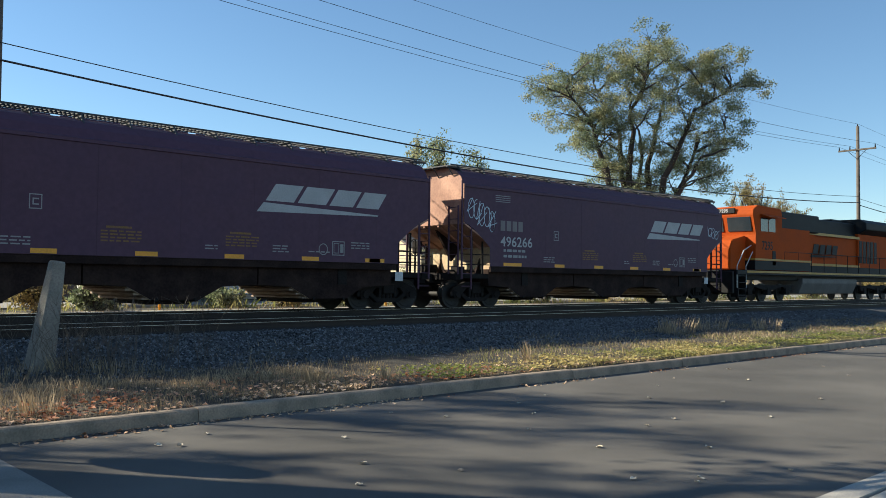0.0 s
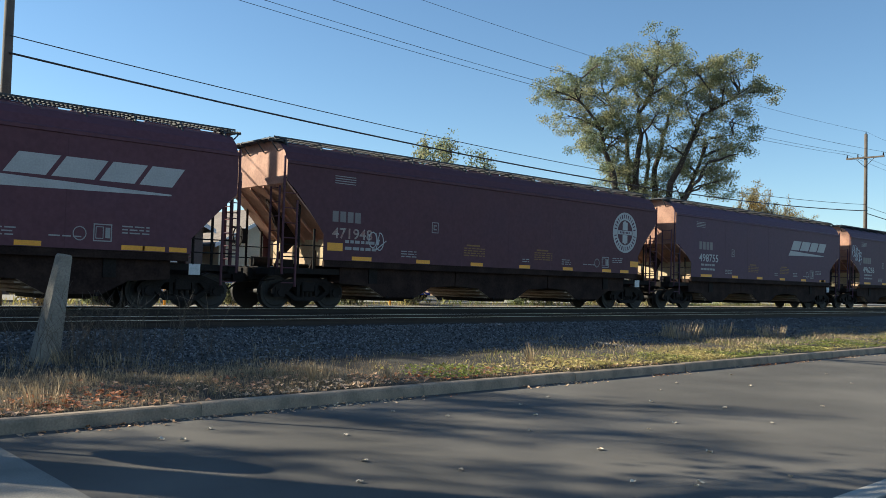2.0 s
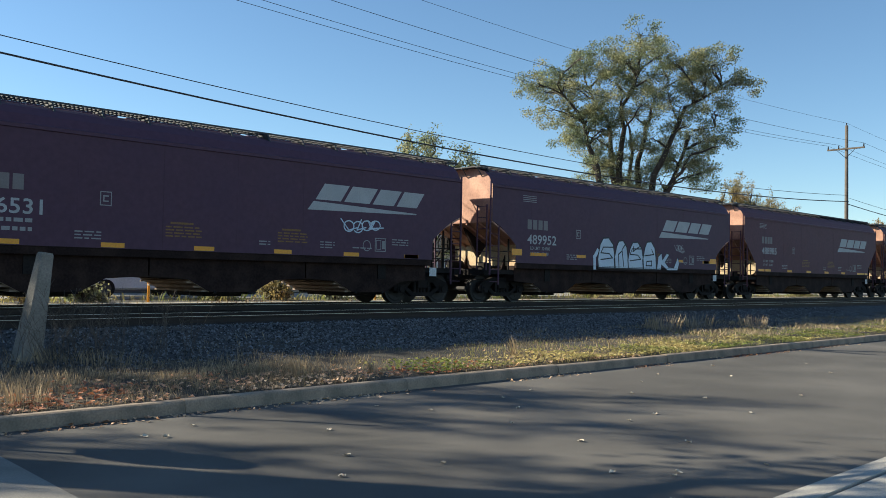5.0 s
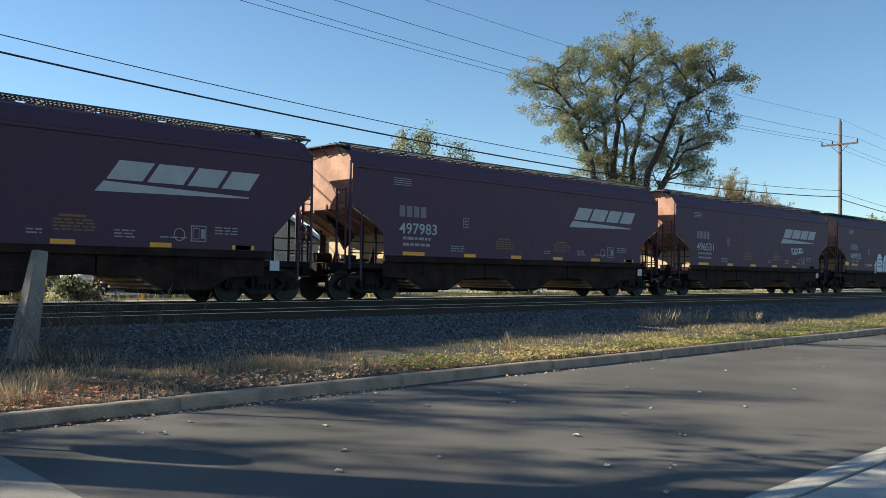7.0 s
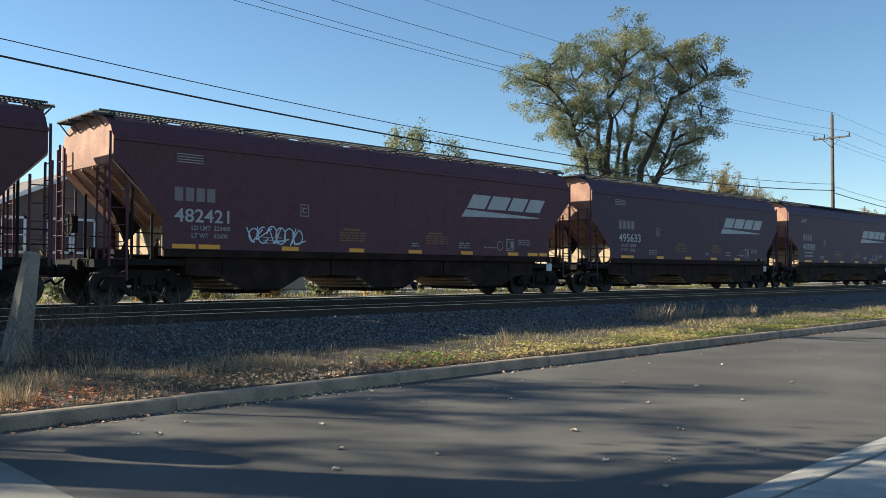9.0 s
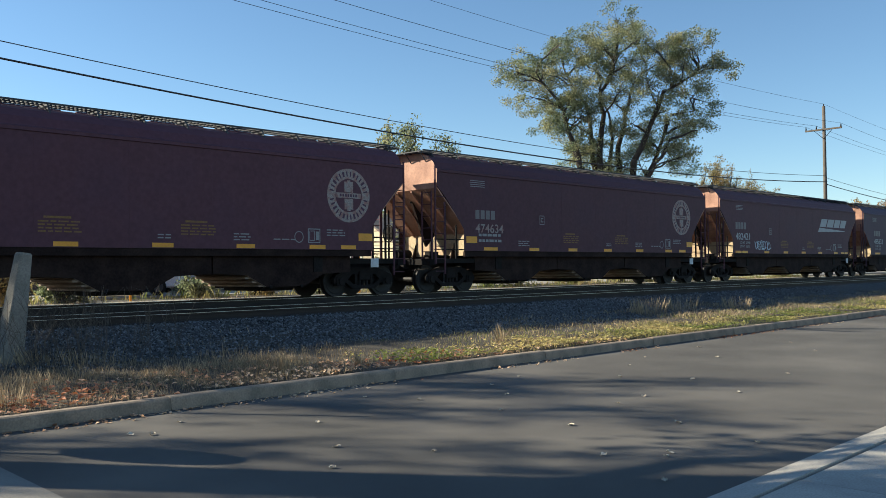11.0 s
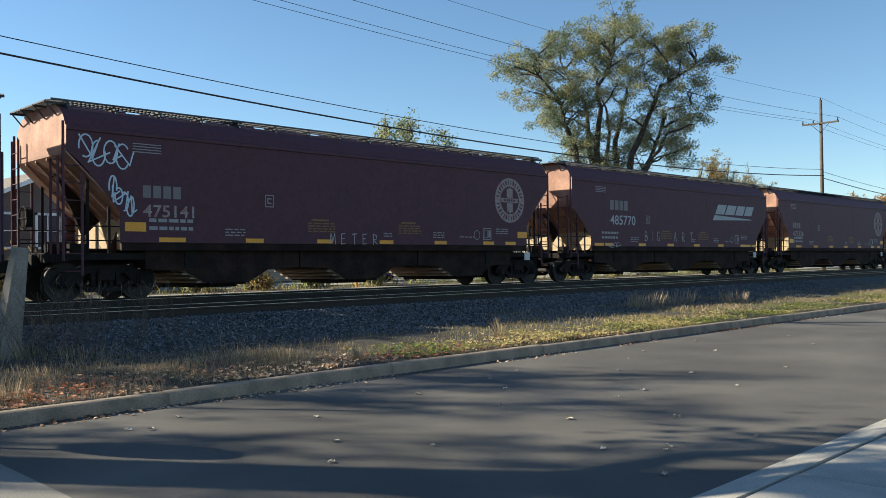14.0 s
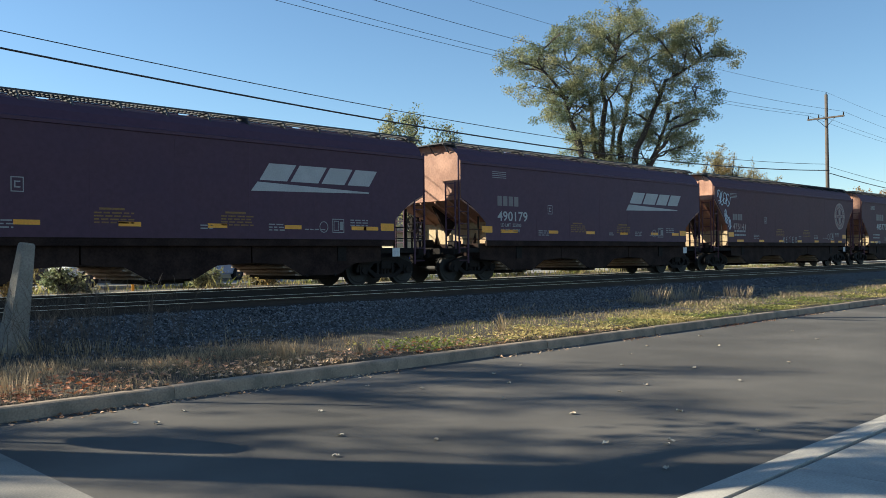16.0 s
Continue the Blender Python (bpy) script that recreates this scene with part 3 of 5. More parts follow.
def frame_box(bm, x, z, w, h, t=0.022):
    rect(bm, x, z, x + w, z + t), rect(bm, x, z + h - t, x + w, z + h)
    rect(bm, x, z + t, x + t, z + h - t), rect(bm, x + w - t, z + t, x + w, z + h - t)


def wordmark(car, half, x0, z0, w, mat):
    """The company emblem as plain slanted blocks over a tapering stroke."""
    bm = bmesh.new()
    u = w / 4.2
    poly(bm, [(x0, 0, z0), (x0 + 3.95 * u, 0, z0 + 0.09), (x0 + 3.97 * u, 0, z0 + 0.125), (x0 + 0.2 * u, 0, z0 + 0.25)])
    stroke = mark(car, half, "company_emblem", bm, mat, "slanted pale block emblem over a tapering stroke")
    zb, h = z0 + 0.30, 0.46
    x = x0 + 0.26 * u
    for wid in (0.92, 0.98, 0.86, 0.86):
        sl, wu = 0.30 * u, wid * u * 0.93
        at = lambda a, b: (x + a + sl * b, 0, zb + h * b)
        bm = bmesh.new()
        poly(bm, [at(0, 0), at(wu, 0), at(wu, 1), at(0, 1)])
        part("emblem_block", bm, mat, stroke)
        x += wu + 0.115 * u


def herald(car, half, cx, cz, r, mat):
    """Round emblem: a pale ring with dark dashes round a pale cross."""
    bm = bmesh.new()
    n = 48
    P = lambda rr, a: (cx + rr * math.cos(a), 0, cz + rr * math.sin(a))
    for i in range(n):
        a, b = 2 * math.pi * i / n, 2 * math.pi * (i + 1) / n
        poly(bm, [P(r, a), P(r, b), P(r * 0.62, b), P(r * 0.62, a)])
    q = r * 0.60
    for x0, x1, z0, z1 in ((-0.13, 0.13, -0.95, -0.2), (-0.13, 0.13, 0.2, 0.95), (-0.96, 0.96, -0.16, 0.16)):
        rect(bm, cx + x0 * q, cz + z0 * q, cx + x1 * q, cz + z1 * q)
    for sx in (-1, 1):
        for sz in (-1, 1):
            rect(bm, cx + min(sx * 0.13, sx * 0.34) * q, cz + min(sz * 0.2, sz * 0.86) * q, cx + max(sx * 0.13, sx * 0.34) * q, cz + max(sz * 0.2, sz * 0.86) * q)
    ring = mark(car, half, "round_emblem", bm, mat, "round pale emblem with a cross")
    bm = bmesh.new()
    for i in range(30):
        if i in (0, 15):
            continue
        a = 2 * math.pi * i / 30
        d = 0.035 if i % 3 else 0.055
        poly(bm, [P(r * 0.90, a - d), P(r * 0.90, a + d), P(r * 0.71, a + d), P(r * 0.71, a - d)])
    for i in range(7):
        x = cx - 0.7 * q + i * 0.2 * q
        rect(bm, x, cz - 0.08 * q, x + 0.13 * q, cz + 0.09 * q)
    tagged(part("lettering_bar", bm, M_CAR, ring, m=pose(0, -0.003, 0)), kind="stuff")


def reporting(car, half, x, z, number, mat, serif=False, h=0.34):
    """Block bars for the owner's mark, and the car's number below them."""
    bm = bmesh.new()
    w = h * 0.66
    for i in range(4):
        u = x + i * h * 0.86
        rect(bm, u, z + h * 1.5, u + w, z + h * 2.5)
    mark(car, half, "owner_mark", bm, M_DULL, "pale block lettering bars")
    if number:
        me = words(number, h, bold=0.006, space=1.02)
        me.transform(Matrix.Diagonal((1.13, 1, 1, 1)))
        me.materials.append(mat)
        part("car_number", me, None, car, "stencilled car number", m=pose(-half + x, FACE, z))


def small_marks(car, half, seed, kind, weights=None, mat=None):
    rnd = random.Random(seed)
    L = 2 * half
    mat = M_SMALL
    bm = bmesh.new()
    bars(bm, 1.55, 3.74, 0.72, 4, 0.065, 0.022, 0)
    tagged(mark(car, half, "stencil_line", bm, mat), kind="stuff")
    bm = bmesh.new()
    x = 4.55 if kind == "A" else 5.2
    frame_box(bm, x, 2.35, 0.27, 0.33), rect(bm, x + 0.07, 2.44, x + 0.2, 2.47), rect(bm, x + 0.07, 2.47, x + 0.10, 2.56), rect(bm, x + 0.07, 2.56, x + 0.2, 2.59)
    mark(car, half, "plate_mark", bm, mat)
    if weights:
        for i, (a, b) in enumerate((("LD LMT", weights[0]), ("LT WT", weights[1]))):
            for text, dx in ((a, 0), (b, 0.62)):
                me = words(text, 0.115, bold=0.003)
                me.materials.append(mat)
                part("weight_stencil", me, None, car, m=pose(-half + 1.95 + dx, FACE, 1.86 - i * 0.19))
    else:
        bm = bmesh.new()
        bars(bm, 1.95, 1.96, 1.15, 2, 0.19, 0.085, 1, seed)
        tagged(mark(car, half, "weight_stencil", bm, mat), kind="stuff")
    for x0, z0, w, n in ((4.0, 1.75, 0.6, 3), (L * 0.54, 1.72, 0.34, 2), (L * 0.66, 1.78, 0.5, 3), (L * 0.73, 1.66, 0.7, 1), (L - 2.9, 1.95, 0.65, 3)):
        bm = bmesh.new()
        bars(bm, x0, z0, w, n, 0.075, 0.03, 1, rnd.random())
        tagged(mark(car, half, "stencil_line", bm, mat), kind="stuff")
    for x0 in (L * 0.38, L * 0.575):
        bm = bmesh.new()
        rect(bm, x0 + 0.12, 2.02, x0 + 0.72, 2.07)
        bars(bm, x0, 1.97, 0.95, 4, 0.075, 0.035, 1, rnd.random())
        tagged(mark(car, half, "warning_panel", bm, M_YELTEXT, "worn yellow warning lines"), kind="stuff")
    bm = bmesh.new()
    frame_box(bm, L - 3.55, 1.56, 0.42, 0.40, 0.025), frame_box(bm, L - 3.50, 1.62, 0.18, 0.28, 0.018), rect(bm, L - 3.28, 1.64, L - 3.17, 1.88)
    ring = [(L - 3.85 + 0.14 * math.cos(a), 1.72 + 0.15 * math.sin(a)) for a in [i * math.pi / 9 for i in range(19)]]
    strokes(bm, [ring], 0.022)
    mark(car, half, "test_panel", bm, mat)
    # reflective strips
    z = 1.45
    spots = [(1.45, 0.62), (2.15, 0.6)] if kind == "C" else ([(1.95, 0.9)] if kind == "A" else [(2.2, 0.7)])
    x = 4.6
    while x < L - 2.2:
        spots.append((x, 0.55))
        x += 2.3
    spots += [(L - 2.4, 0.55)] + ([(L - 1.75, 0.45)] if kind == "C" else [])
    if seed % 3 == 0:
        z = 1.70
    for x0, w in spots:
        bm = bmesh.new()
        rect(bm, x0, z - 0.055, x0 + w, z + 0.055)
        mark(car, half, "reflector", bm, M_YELLOW, "yellow reflective strip")
    if kind == "B" or z > 1.5:
        for x0 in (1.0 if z > 1.5 else 1.35, L - 1.75):
            bm = bmesh.new()
            rect(bm, x0, 1.64, x0 + 0.52, 1.86)
            mark(car, half, "reflector", bm, M_YELLOW, "yellow reflective panel", 0.001)


def loop(cx, cz, rx, rz, a0=0, a1=360, n=14):
    return [(cx + rx * math.cos(radians(a0 + (a1 - a0) * i / n)), cz + rz * math.sin(radians(a0 + (a1 - a0) * i / n))) for i in range(n + 1)]


def scrawl(car, half, x0, z0, x1, z1, seed, w=0.035, mat=None, n=5, tall=0.22):
    """A sprayed tag of looping strokes that cannot be read."""
    rnd = random.Random(seed)
    bm = bmesh.new()
    lines = []
    for i in range(n):
        u = (i + 0.5) / n
        cx, cz = x0 + (x1 - x0) * u, z0 + (z1 - z0) * u
        r = abs(x1 - x0) / n * 0.75 + 0.05
        h = tall * (0.8 + 0.35 * rnd.random())
        a = rnd.uniform(0, 360)
        lines.append(loop(cx, cz + rnd.uniform(-0.06, 0.06), r * 0.6, h, a, a + rnd.uniform(200, 420), 16))
        lines.append([(cx + rnd.uniform(-r, r), cz + h), (cx + rnd.uniform(-r, r), cz - h * rnd.uniform(0.4, 1.1)), (cx + r, cz + rnd.uniform(-0.1, 0.2))])
    strokes(bm, lines, w)
    mark(car, half, "graffiti", bm, mat or M_SILVER, "pale sprayed graffiti tag", 0.003)


def letters(car, half, text, x, z, h, gap, w=0.035, mat=None):
    """Hand-sprayed capital letters drawn in strokes."""
    A = {"B": [[(0, 0), (0, 1), (.4, .9), (.4, .6), (0, .5), (.5, .4), (.45, .08), (0, 0)]], "I": [[(.15, 0), (.2, 1)]], "G": [loop(.3, .5, .3, .5, 50, 330, 10) + [(.35, .45)]],
         "A": [[(0, 0), (.3, 1), (.6, 0)], [(.1, .4), (.5, .4)]], "R": [[(0, 0), (0, 1), (.45, .85), (.4, .5), (0, .45), (.55, 0)]], "T": [[(.3, 0), (.3, 1)], [(0, .95), (.65, 1)]],
         "M": [[(0, 0), (.1, 1), (.35, .3), (.6, 1), (.7, 0)]], "E": [[(.5, 1), (0, .95), (0, 0), (.5, .05)], [(0, .5), (.4, .55)]]}
    bm = bmesh.new()
    lines = []
    for c in text:
        if c != " ":
            lines += [[(x + a * h * 0.9, z + b * h) for a, b in s] for s in A[c]]
        x += gap * (0.75 if c in " I" else 1.0)
    strokes(bm, lines, w)
    mark(car, half, "graffiti", bm, mat or M_WHITE, "hand-sprayed white capital letters", 0.003)


def big_piece(car, half):
    """Large silver sprayed letters with dark outlines along the lower side."""
    shapes = []
    blob = lambda x, zb, zt, w: [(x, zb), (x - 0.05, zb + 0.35), (x + 0.1, zt - 0.25), (x + w * 0.28, zt), (x + w * 0.62, zt + 0.03), (x + w * 0.9, zt - 0.22), (x + w, zb + 0.5), (x + w * 1.05, zb)]
    for x, zt, w in ((5.95, 2.45, 1.05), (7.02, 2.38, 0.88), (7.95, 2.36, 1.02), (9.0, 2.42, 0.92)):
        shapes.append(blob(x, 1.30, zt, w))
    dark, pale, seams = bmesh.new(), bmesh.new(), bmesh.new()
    for o in shapes:
        cx, cz = sum(p[0] for p in o) / len(o), sum(p[1] for p in o) / len(o)
        poly(pale, [(a, 0, b) for a, b in o])
        strokes(dark, [o + [o[0]]], 0.06)
    k = [(10.0, 1.30), (10.1, 1.85), (10.35, 2.0), (10.42, 1.72), (10.75, 2.0), (10.95, 1.95), (10.62, 1.62), (10.9, 1.42), (11.3, 1.40), (11.62, 1.85), (11.75, 1.6), (11.6, 1.29), (10.8, 1.29), (10.35, 1.5), (10.3, 1.30)]
    tris = [(0, 1, 2, 3, 13, 14), (3, 4, 5, 6, 13), (13, 6, 7, 12), (7, 8, 11, 12), (8, 9, 10, 11)]
    for t in tris:
        poly(pale, [(k[i][0], 0, k[i][1]) for i in t])
    strokes(dark, [k + [k[0]]], 0.035)
    for x in (6.1, 8.05):
        strokes(seams, [[(x, 1.62), (x + 0.75, 1.70), (x + 0.55, 1.86), (x, 1.88), (x + 0.15, 2.1), (x + 0.8, 2.12)]], 0.045)
    strokes(seams, [[(7.3, 1.35), (7.25, 1.85), (7.5, 2.0), (7.62, 1.4)], [(9.2, 1.45), (9.25, 1.62), (9.6, 1.65), (9.6, 1.45), (9.2, 1.45)], [(9.1, 1.85), (9.75, 1.92), (9.6, 2.12)], [(7.5, 2.05), (7.75, 2.3)], [(8.3, 2.2), (8.25, 2.0), (8.7, 2.2)]], 0.05)
    g = mark(car, half, "graffiti", pale, M_SILVER, "large silver sprayed graffiti letters with dark outlines", 0.002)
    tagged(part("outline", dark, M_BLACKP, g, m=pose(0, -0.003, 0)), kind="stuff")
    tagged(part("inner_line", seams, M_BLACKP, g, m=pose(0, -0.004, 0)), kind="stuff")
    bm = bmesh.new()
    strokes(bm, [[(5.72, 1.30), (5.7, 1.7), (5.9, 1.95)]], 0.16)
    part("side_stroke", bm, M_SILVER, g)


# number, emblem, weights for each car from the engine back
MARKS = [("496266", "w", None), ("498755", "w", None), ("471948", "r", None), ("488985", "w", ("222800", "63200")), ("489952", "w", ("224900", "61100")), ("496531", "w", None), ("497983", "w", None),
         ("495633", "w", ("225100", "60900")), ("482421", "w", ("223400", "62600")), ("474634", "r", None), ("475336", "r", None), ("485770", "w", None), ("475141", "r", None), ("490179", "w", ("225100", "60900")), ("", "w", None), ("", "w", None)]
for i, ((ob, mid), (left, half, kind), (number, emblem, weights)) in enumerate(zip(train, CARS, MARKS)):
    hb = mid - left
    if emblem == "w":
        wordmark(ob, hb, 2 * hb - (6.2 if kind == "F" else 5.95 if kind in "ADE" else 5.75), 2.64, 4.25, M_WHITE)
        reporting(ob, hb, {8: 1.5, 11: 2.55}.get(i, 1.8), 2.26 if kind == "C" else 2.06, number, M_WHITE, h=0.39 if i == 11 else 0.34)
    else:
        herald(ob, hb, 15.2, 2.95, 0.78, M_WHITE if i == 2 else M_FADED)
        reporting(ob, hb, 1.5 if i == 2 else 1.8, 2.0, number, M_FADED, h=0.30)
    small_marks(ob, hb, (1, 2, 4, 5, 3, 7, 8, 10, 11, 13, 14, 16, 17, 6, 9, 19)[i], "B" if emblem == "r" else ("A" if kind in "ADEF" else "C"), weights, M_FADED if emblem == "r" else M_WHITE)

car_of = lambda n: (train[n - 1][0], CARS[n - 1][1])
scrawl(*car_of(1), 0.3, 3.3, 1.5, 2.8, 3, 0.022, tall=0.36)
scrawl(*car_of(1), 15.1, 3.2, 15.9, 3.0, 8, 0.022, n=3)
scrawl(*car_of(3), 2.8, 2.0, 3.3, 1.9, 5, 0.03, M_WHITE, n=2)
big_piece(*car_of(5))
scrawl(*car_of(5), 11.45, 2.25, 12.1, 2.2, 12, 0.025, M_WHITE, n=3, tall=0.12)
scrawl(*car_of(6), 11.5, 2.3, 12.8, 2.3, 9, 0.035, n=4, tall=0.16)
scrawl(*car_of(9), 3.6, 1.8, 5.25, 1.75, 4, 0.032, n=6, tall=0.20)
letters(*car_of(12), "BIG", 5.1, 1.62, 0.40, 0.55, 0.025)
letters(*car_of(12), "ART", 7.45, 1.60, 0.42, 0.72, 0.025)
scrawl(*car_of(12), 2.3, 1.42, 3.2, 1.42, 6, 0.015, M_WHITE, n=4, tall=0.08)
letters(*car_of(13), "METER", 7.35, 1.38, 0.30, 0.40, 0.022)
scrawl(*car_of(13), 0.3, 3.6, 1.45, 3.3, 21, 0.035, n=4, tall=0.30)
scrawl(*car_of(13), 1.0, 2.7, 1.55, 2.15, 23, 0.035, n=4, tall=0.22)


# ---- the engine ahead of the cars ----
M_ORANGE = material("orange_engine_paint", (0.40, 0.070, 0.008), 0.75, var=0.12, scale=1, fine=12, bump=0.04, second=(0.32, 0.06, 0.01), spec=0.12)
M_BLACK = material("sooty_black_paint", (0.012, 0.012, 0.013), 0.6, var=0.3, scale=1.5, fine=15, bump=0.08, spec=0.2)
M_STRIPE = plain("yellow_stripe_paint", (0.40, 0.22, 0.02), 0.5)
M_TANK = material("dusty_grey_tank", (0.14, 0.13, 0.12), 0.7, var=0.25, scale=1.5, fine=15)
M_GLASS = plain("dark_tinted_glass", (0.03, 0.04, 0.05), 0.08)
M_STEEL_RAIL = plain("white_handrail_paint", (0.55, 0.55, 0.52), 0.5)


def locomotive():
    """Wide-cab diesel engine, cab end at low x; origin under its cab end."""
    eng = thing("locomotive", "orange and black wide-cab diesel locomotive", "locomotive")
    L = 22.3
    bm = bmesh.new()
    box(bm, (L / 2, 0, 1.42), (L - 1.0, 3.0, 0.22))
    box(bm, (L / 2, 0, 1.20), (L - 2.0, 2.2, 0.26))
    part("deck", bm, M_BLACK, eng, bevel=0.02)
    for q in (-1, 1):
        bm = bmesh.new()
        box(bm, (L / 2, q * 1.51, 1.46), (L - 2.8, 0.02, 0.10))
        part("sill_stripe", bm, M_STRIPE, eng)
    # cab
    bm = bmesh.new()
    prism(bm, [(2.2, 1.55), (5.0, 1.55), (5.0, 4.35), (4.9, 4.62), (2.5, 4.66), (2.1, 4.45), (2.05, 4.2), (2.3, 3.25)], "y", -1.5, 1.5)
    cab = part("cab", bm, M_ORANGE, eng, "orange cab with a raked windscreen", bevel=0.03)
    bm = bmesh.new()
    prism(bm, [(0.75, 1.55), (2.28, 1.55), (2.28, 3.2), (1.0, 2.95), (0.75, 2.6)], "y", -1.0, 1.0)
    part("nose", bm, M_ORANGE, eng, "orange short nose", bevel=0.05)
    for y in (-0.72, 0.72):
        bm = bmesh.new()
        prism(bm, [(2.235, 3.40), (2.215, 3.42), (2.06, 4.08), (2.08, 4.10)], "y", y - 0.6, y + 0.6)
        part("windscreen", bm, M_GLASS, cab, "raked windscreen pane")
    bm = bmesh.new()
    box(bm, (2.05, 0, 4.42), (0.12, 1.1, 0.24))
    part("number_board", bm, M_BLACK, cab)
    me = words("7295", 0.17, bold=0.004)
    me.transform(pose(0, 0, 0, 0, 0, -90))
    me.materials.append(M_WHITE)
    part("board_digits", me, None, cab, m=pose(1.985, 0.24, 4.34))
    for q in (-1, 1):
        for x0, x1 in ((2.75, 3.45), (3.55, 4.25)):
            bm = bmesh.new()
            box(bm, ((x0 + x1) / 2, q * 1.505, 3.75), (x1 - x0, 0.02, 0.66))
            part("side_window", bm, M_GLASS, cab, "cab side window")
        bm = bmesh.new()
        prism(bm, [(q * 1.5, 4.22), (q * 1.95, 4.08), (q * 1.95, 4.11), (q * 1.5, 4.26)], "x", 2.7, 4.5)
        part("sunshade", bm, M_ORANGE, cab)
        bm = bmesh.new()
        box(bm, (4.1, q * 1.505, 2.15), (0.34, 0.02, 0.7))
        part("vent", bm, M_BLACK, cab)
    me = words("7295", 0.42, bold=0.01)
    me.materials.append(M_BLACK)
    part("cab_number", me, None, cab, "dark cab side number", m=pose(2.85, -1.506, 2.55))
    bm = bmesh.new()
    box(bm, (3.6, 0, 1.78), (2.86, 3.03, 0.44)), box(bm, (6.6, 0, 1.78), (3.24, 2.98, 0.44)), box(bm, (14.6, 0, 1.70), (12.9, 2.36, 0.36))
    part("skirt", bm, M_BLACK, eng, "black lower band")
    bm = bmesh.new()
    box(bm, (5.2, 0, 2.06), (6.1, 3.045, 0.09))
    part("cab_stripe", bm, M_STRIPE, eng)
    # hood in sections
    bm = bmesh.new()
    box(bm, (6.6, 0, 2.62), (3.2, 2.94, 2.16)), box(bm, (8.9, 0, 2.60), (1.5, 2.3, 2.1)), box(bm, (12.5, 0, 2.55), (5.9, 2.0, 2.0)), box(bm, (18.2, 0, 2.7), (5.6, 2.3, 2.3))
    part("hood", bm, M_ORANGE, eng, "orange engine hood", bevel=0.03)
    bm = bmesh.new()
    box(bm, (7.2, 0, 4.06), (4.4, 2.9, 0.92)), box(bm, (12.5, 0, 3.95), (5.9, 1.9, 1.0)), box(bm, (14.0, 0, 4.5), (1.4, 1.0, 0.3))
    part("roof_hood", bm, M_BLACK, eng, "black upper hood", bevel=0.05)
    bm = bmesh.new()
    prism(bm, [(-1.15, 3.85), (1.15, 3.85), (1.6, 4.1), (1.6, 4.5), (1.2, 4.72), (-1.2, 4.72), (-1.6, 4.5), (-1.6, 4.1)], "x", 15.4, 21.0)
    part("radiator", bm, M_BLACK, eng, "flared black radiator housing", bevel=0.03)
    for q in (-1, 1):
        bm = bmesh.new()
        box(bm, (10.2, q * 1.20, 3.60), (10.4, 0.03, 0.14))
        box(bm, (10.2, q * 1.20, 1.95), (10.4, 0.03, 0.12))
        part("hood_stripe", bm, M_STRIPE, eng)
        bm = bmesh.new()
        for i in range(4):
            x = 9.2 + i * 0.82
            prism(bm, [(x, 2.55), (x + 0.62, 2.55), (x + 0.80, 3.05), (x + 0.18, 3.05)], "y", q * 1.175 - 0.004, q * 1.175 + 0.004)
        prism(bm, [(8.9, 2.32), (12.3, 2.40), (12.3, 2.44), (9.05, 2.48)], "y", q * 1.175 - 0.004, q * 1.175 + 0.004)
        part("hood_emblem", bm, M_BLACK, eng, "dark slanted block emblem")
        for i in range(5):
            bm = bmesh.new()
            box(bm, (15.7 + i * 0.55, q * 1.155, 2.8), (0.42, 0.03, 1.3))
            part("door_louvre", bm, M_BLACK, eng)
        bm = bmesh.new()
        xs = [5.3 + i * 1.55 for i in range(11)]
        for x in xs:
            rod(bm, (x, q * 1.46, 1.5), (x, q * 1.46, 2.5), 0.02, 6)
        rod(bm, (xs[0], q * 1.46, 2.5), (xs[-1], q * 1.46, 2.5), 0.02, 6)
        part("walkway_rail", bm, M_BLACK, eng)
        bm = bmesh.new()
        tube(bm, [(0.55, q * 1.45, 0.7), (0.55, q * 1.45, 1.7), (1.2, q * 1.45, 2.45), (1.9, q * 1.45, 2.7)], 0.022)
        part("step_rail", bm, M_STEEL_RAIL, eng, "white handrail by the steps")
        bm = bmesh.new()
        tube(bm, [(1.35, q * 1.47, 0.7), (1.35, q * 1.47, 1.7), (2.0, q * 1.47, 2.4)], 0.022)
        part("step_rail", bm, M_STEEL_RAIL, eng, "white handrail by the steps")
        bm = bmesh.new()
        for k in range(4):
            box(bm, (0.95, q * 1.3, 0.35 + k * 0.3), (0.7, 0.36, 0.04))
        for x in (0.6, 1.3):
            box(bm, (x, q * 1.3, 0.8), (0.03, 0.38, 1.05))
        part("steps", bm, M_BLACK, eng)
    bm = bmesh.new()
    box(bm, (0.3, 0, 0.95), (0.18, 2.8, 1.0)), box(bm, (-0.2, 0, 0.84), (0.9, 0.24, 0.26))
    part("pilot", bm, M_BLACK, eng, bevel=0.02)
    bm = bmesh.new()
    prism(bm, [(-1.35, 0.95), (-1.1, 0.38), (1.1, 0.38), (1.35, 0.95), (1.35, 1.2), (-1.35, 1.2)], "x", 7.6, 14.6)
    part("fuel_tank", bm, M_TANK, eng, "grey fuel tank", bevel=0.03)
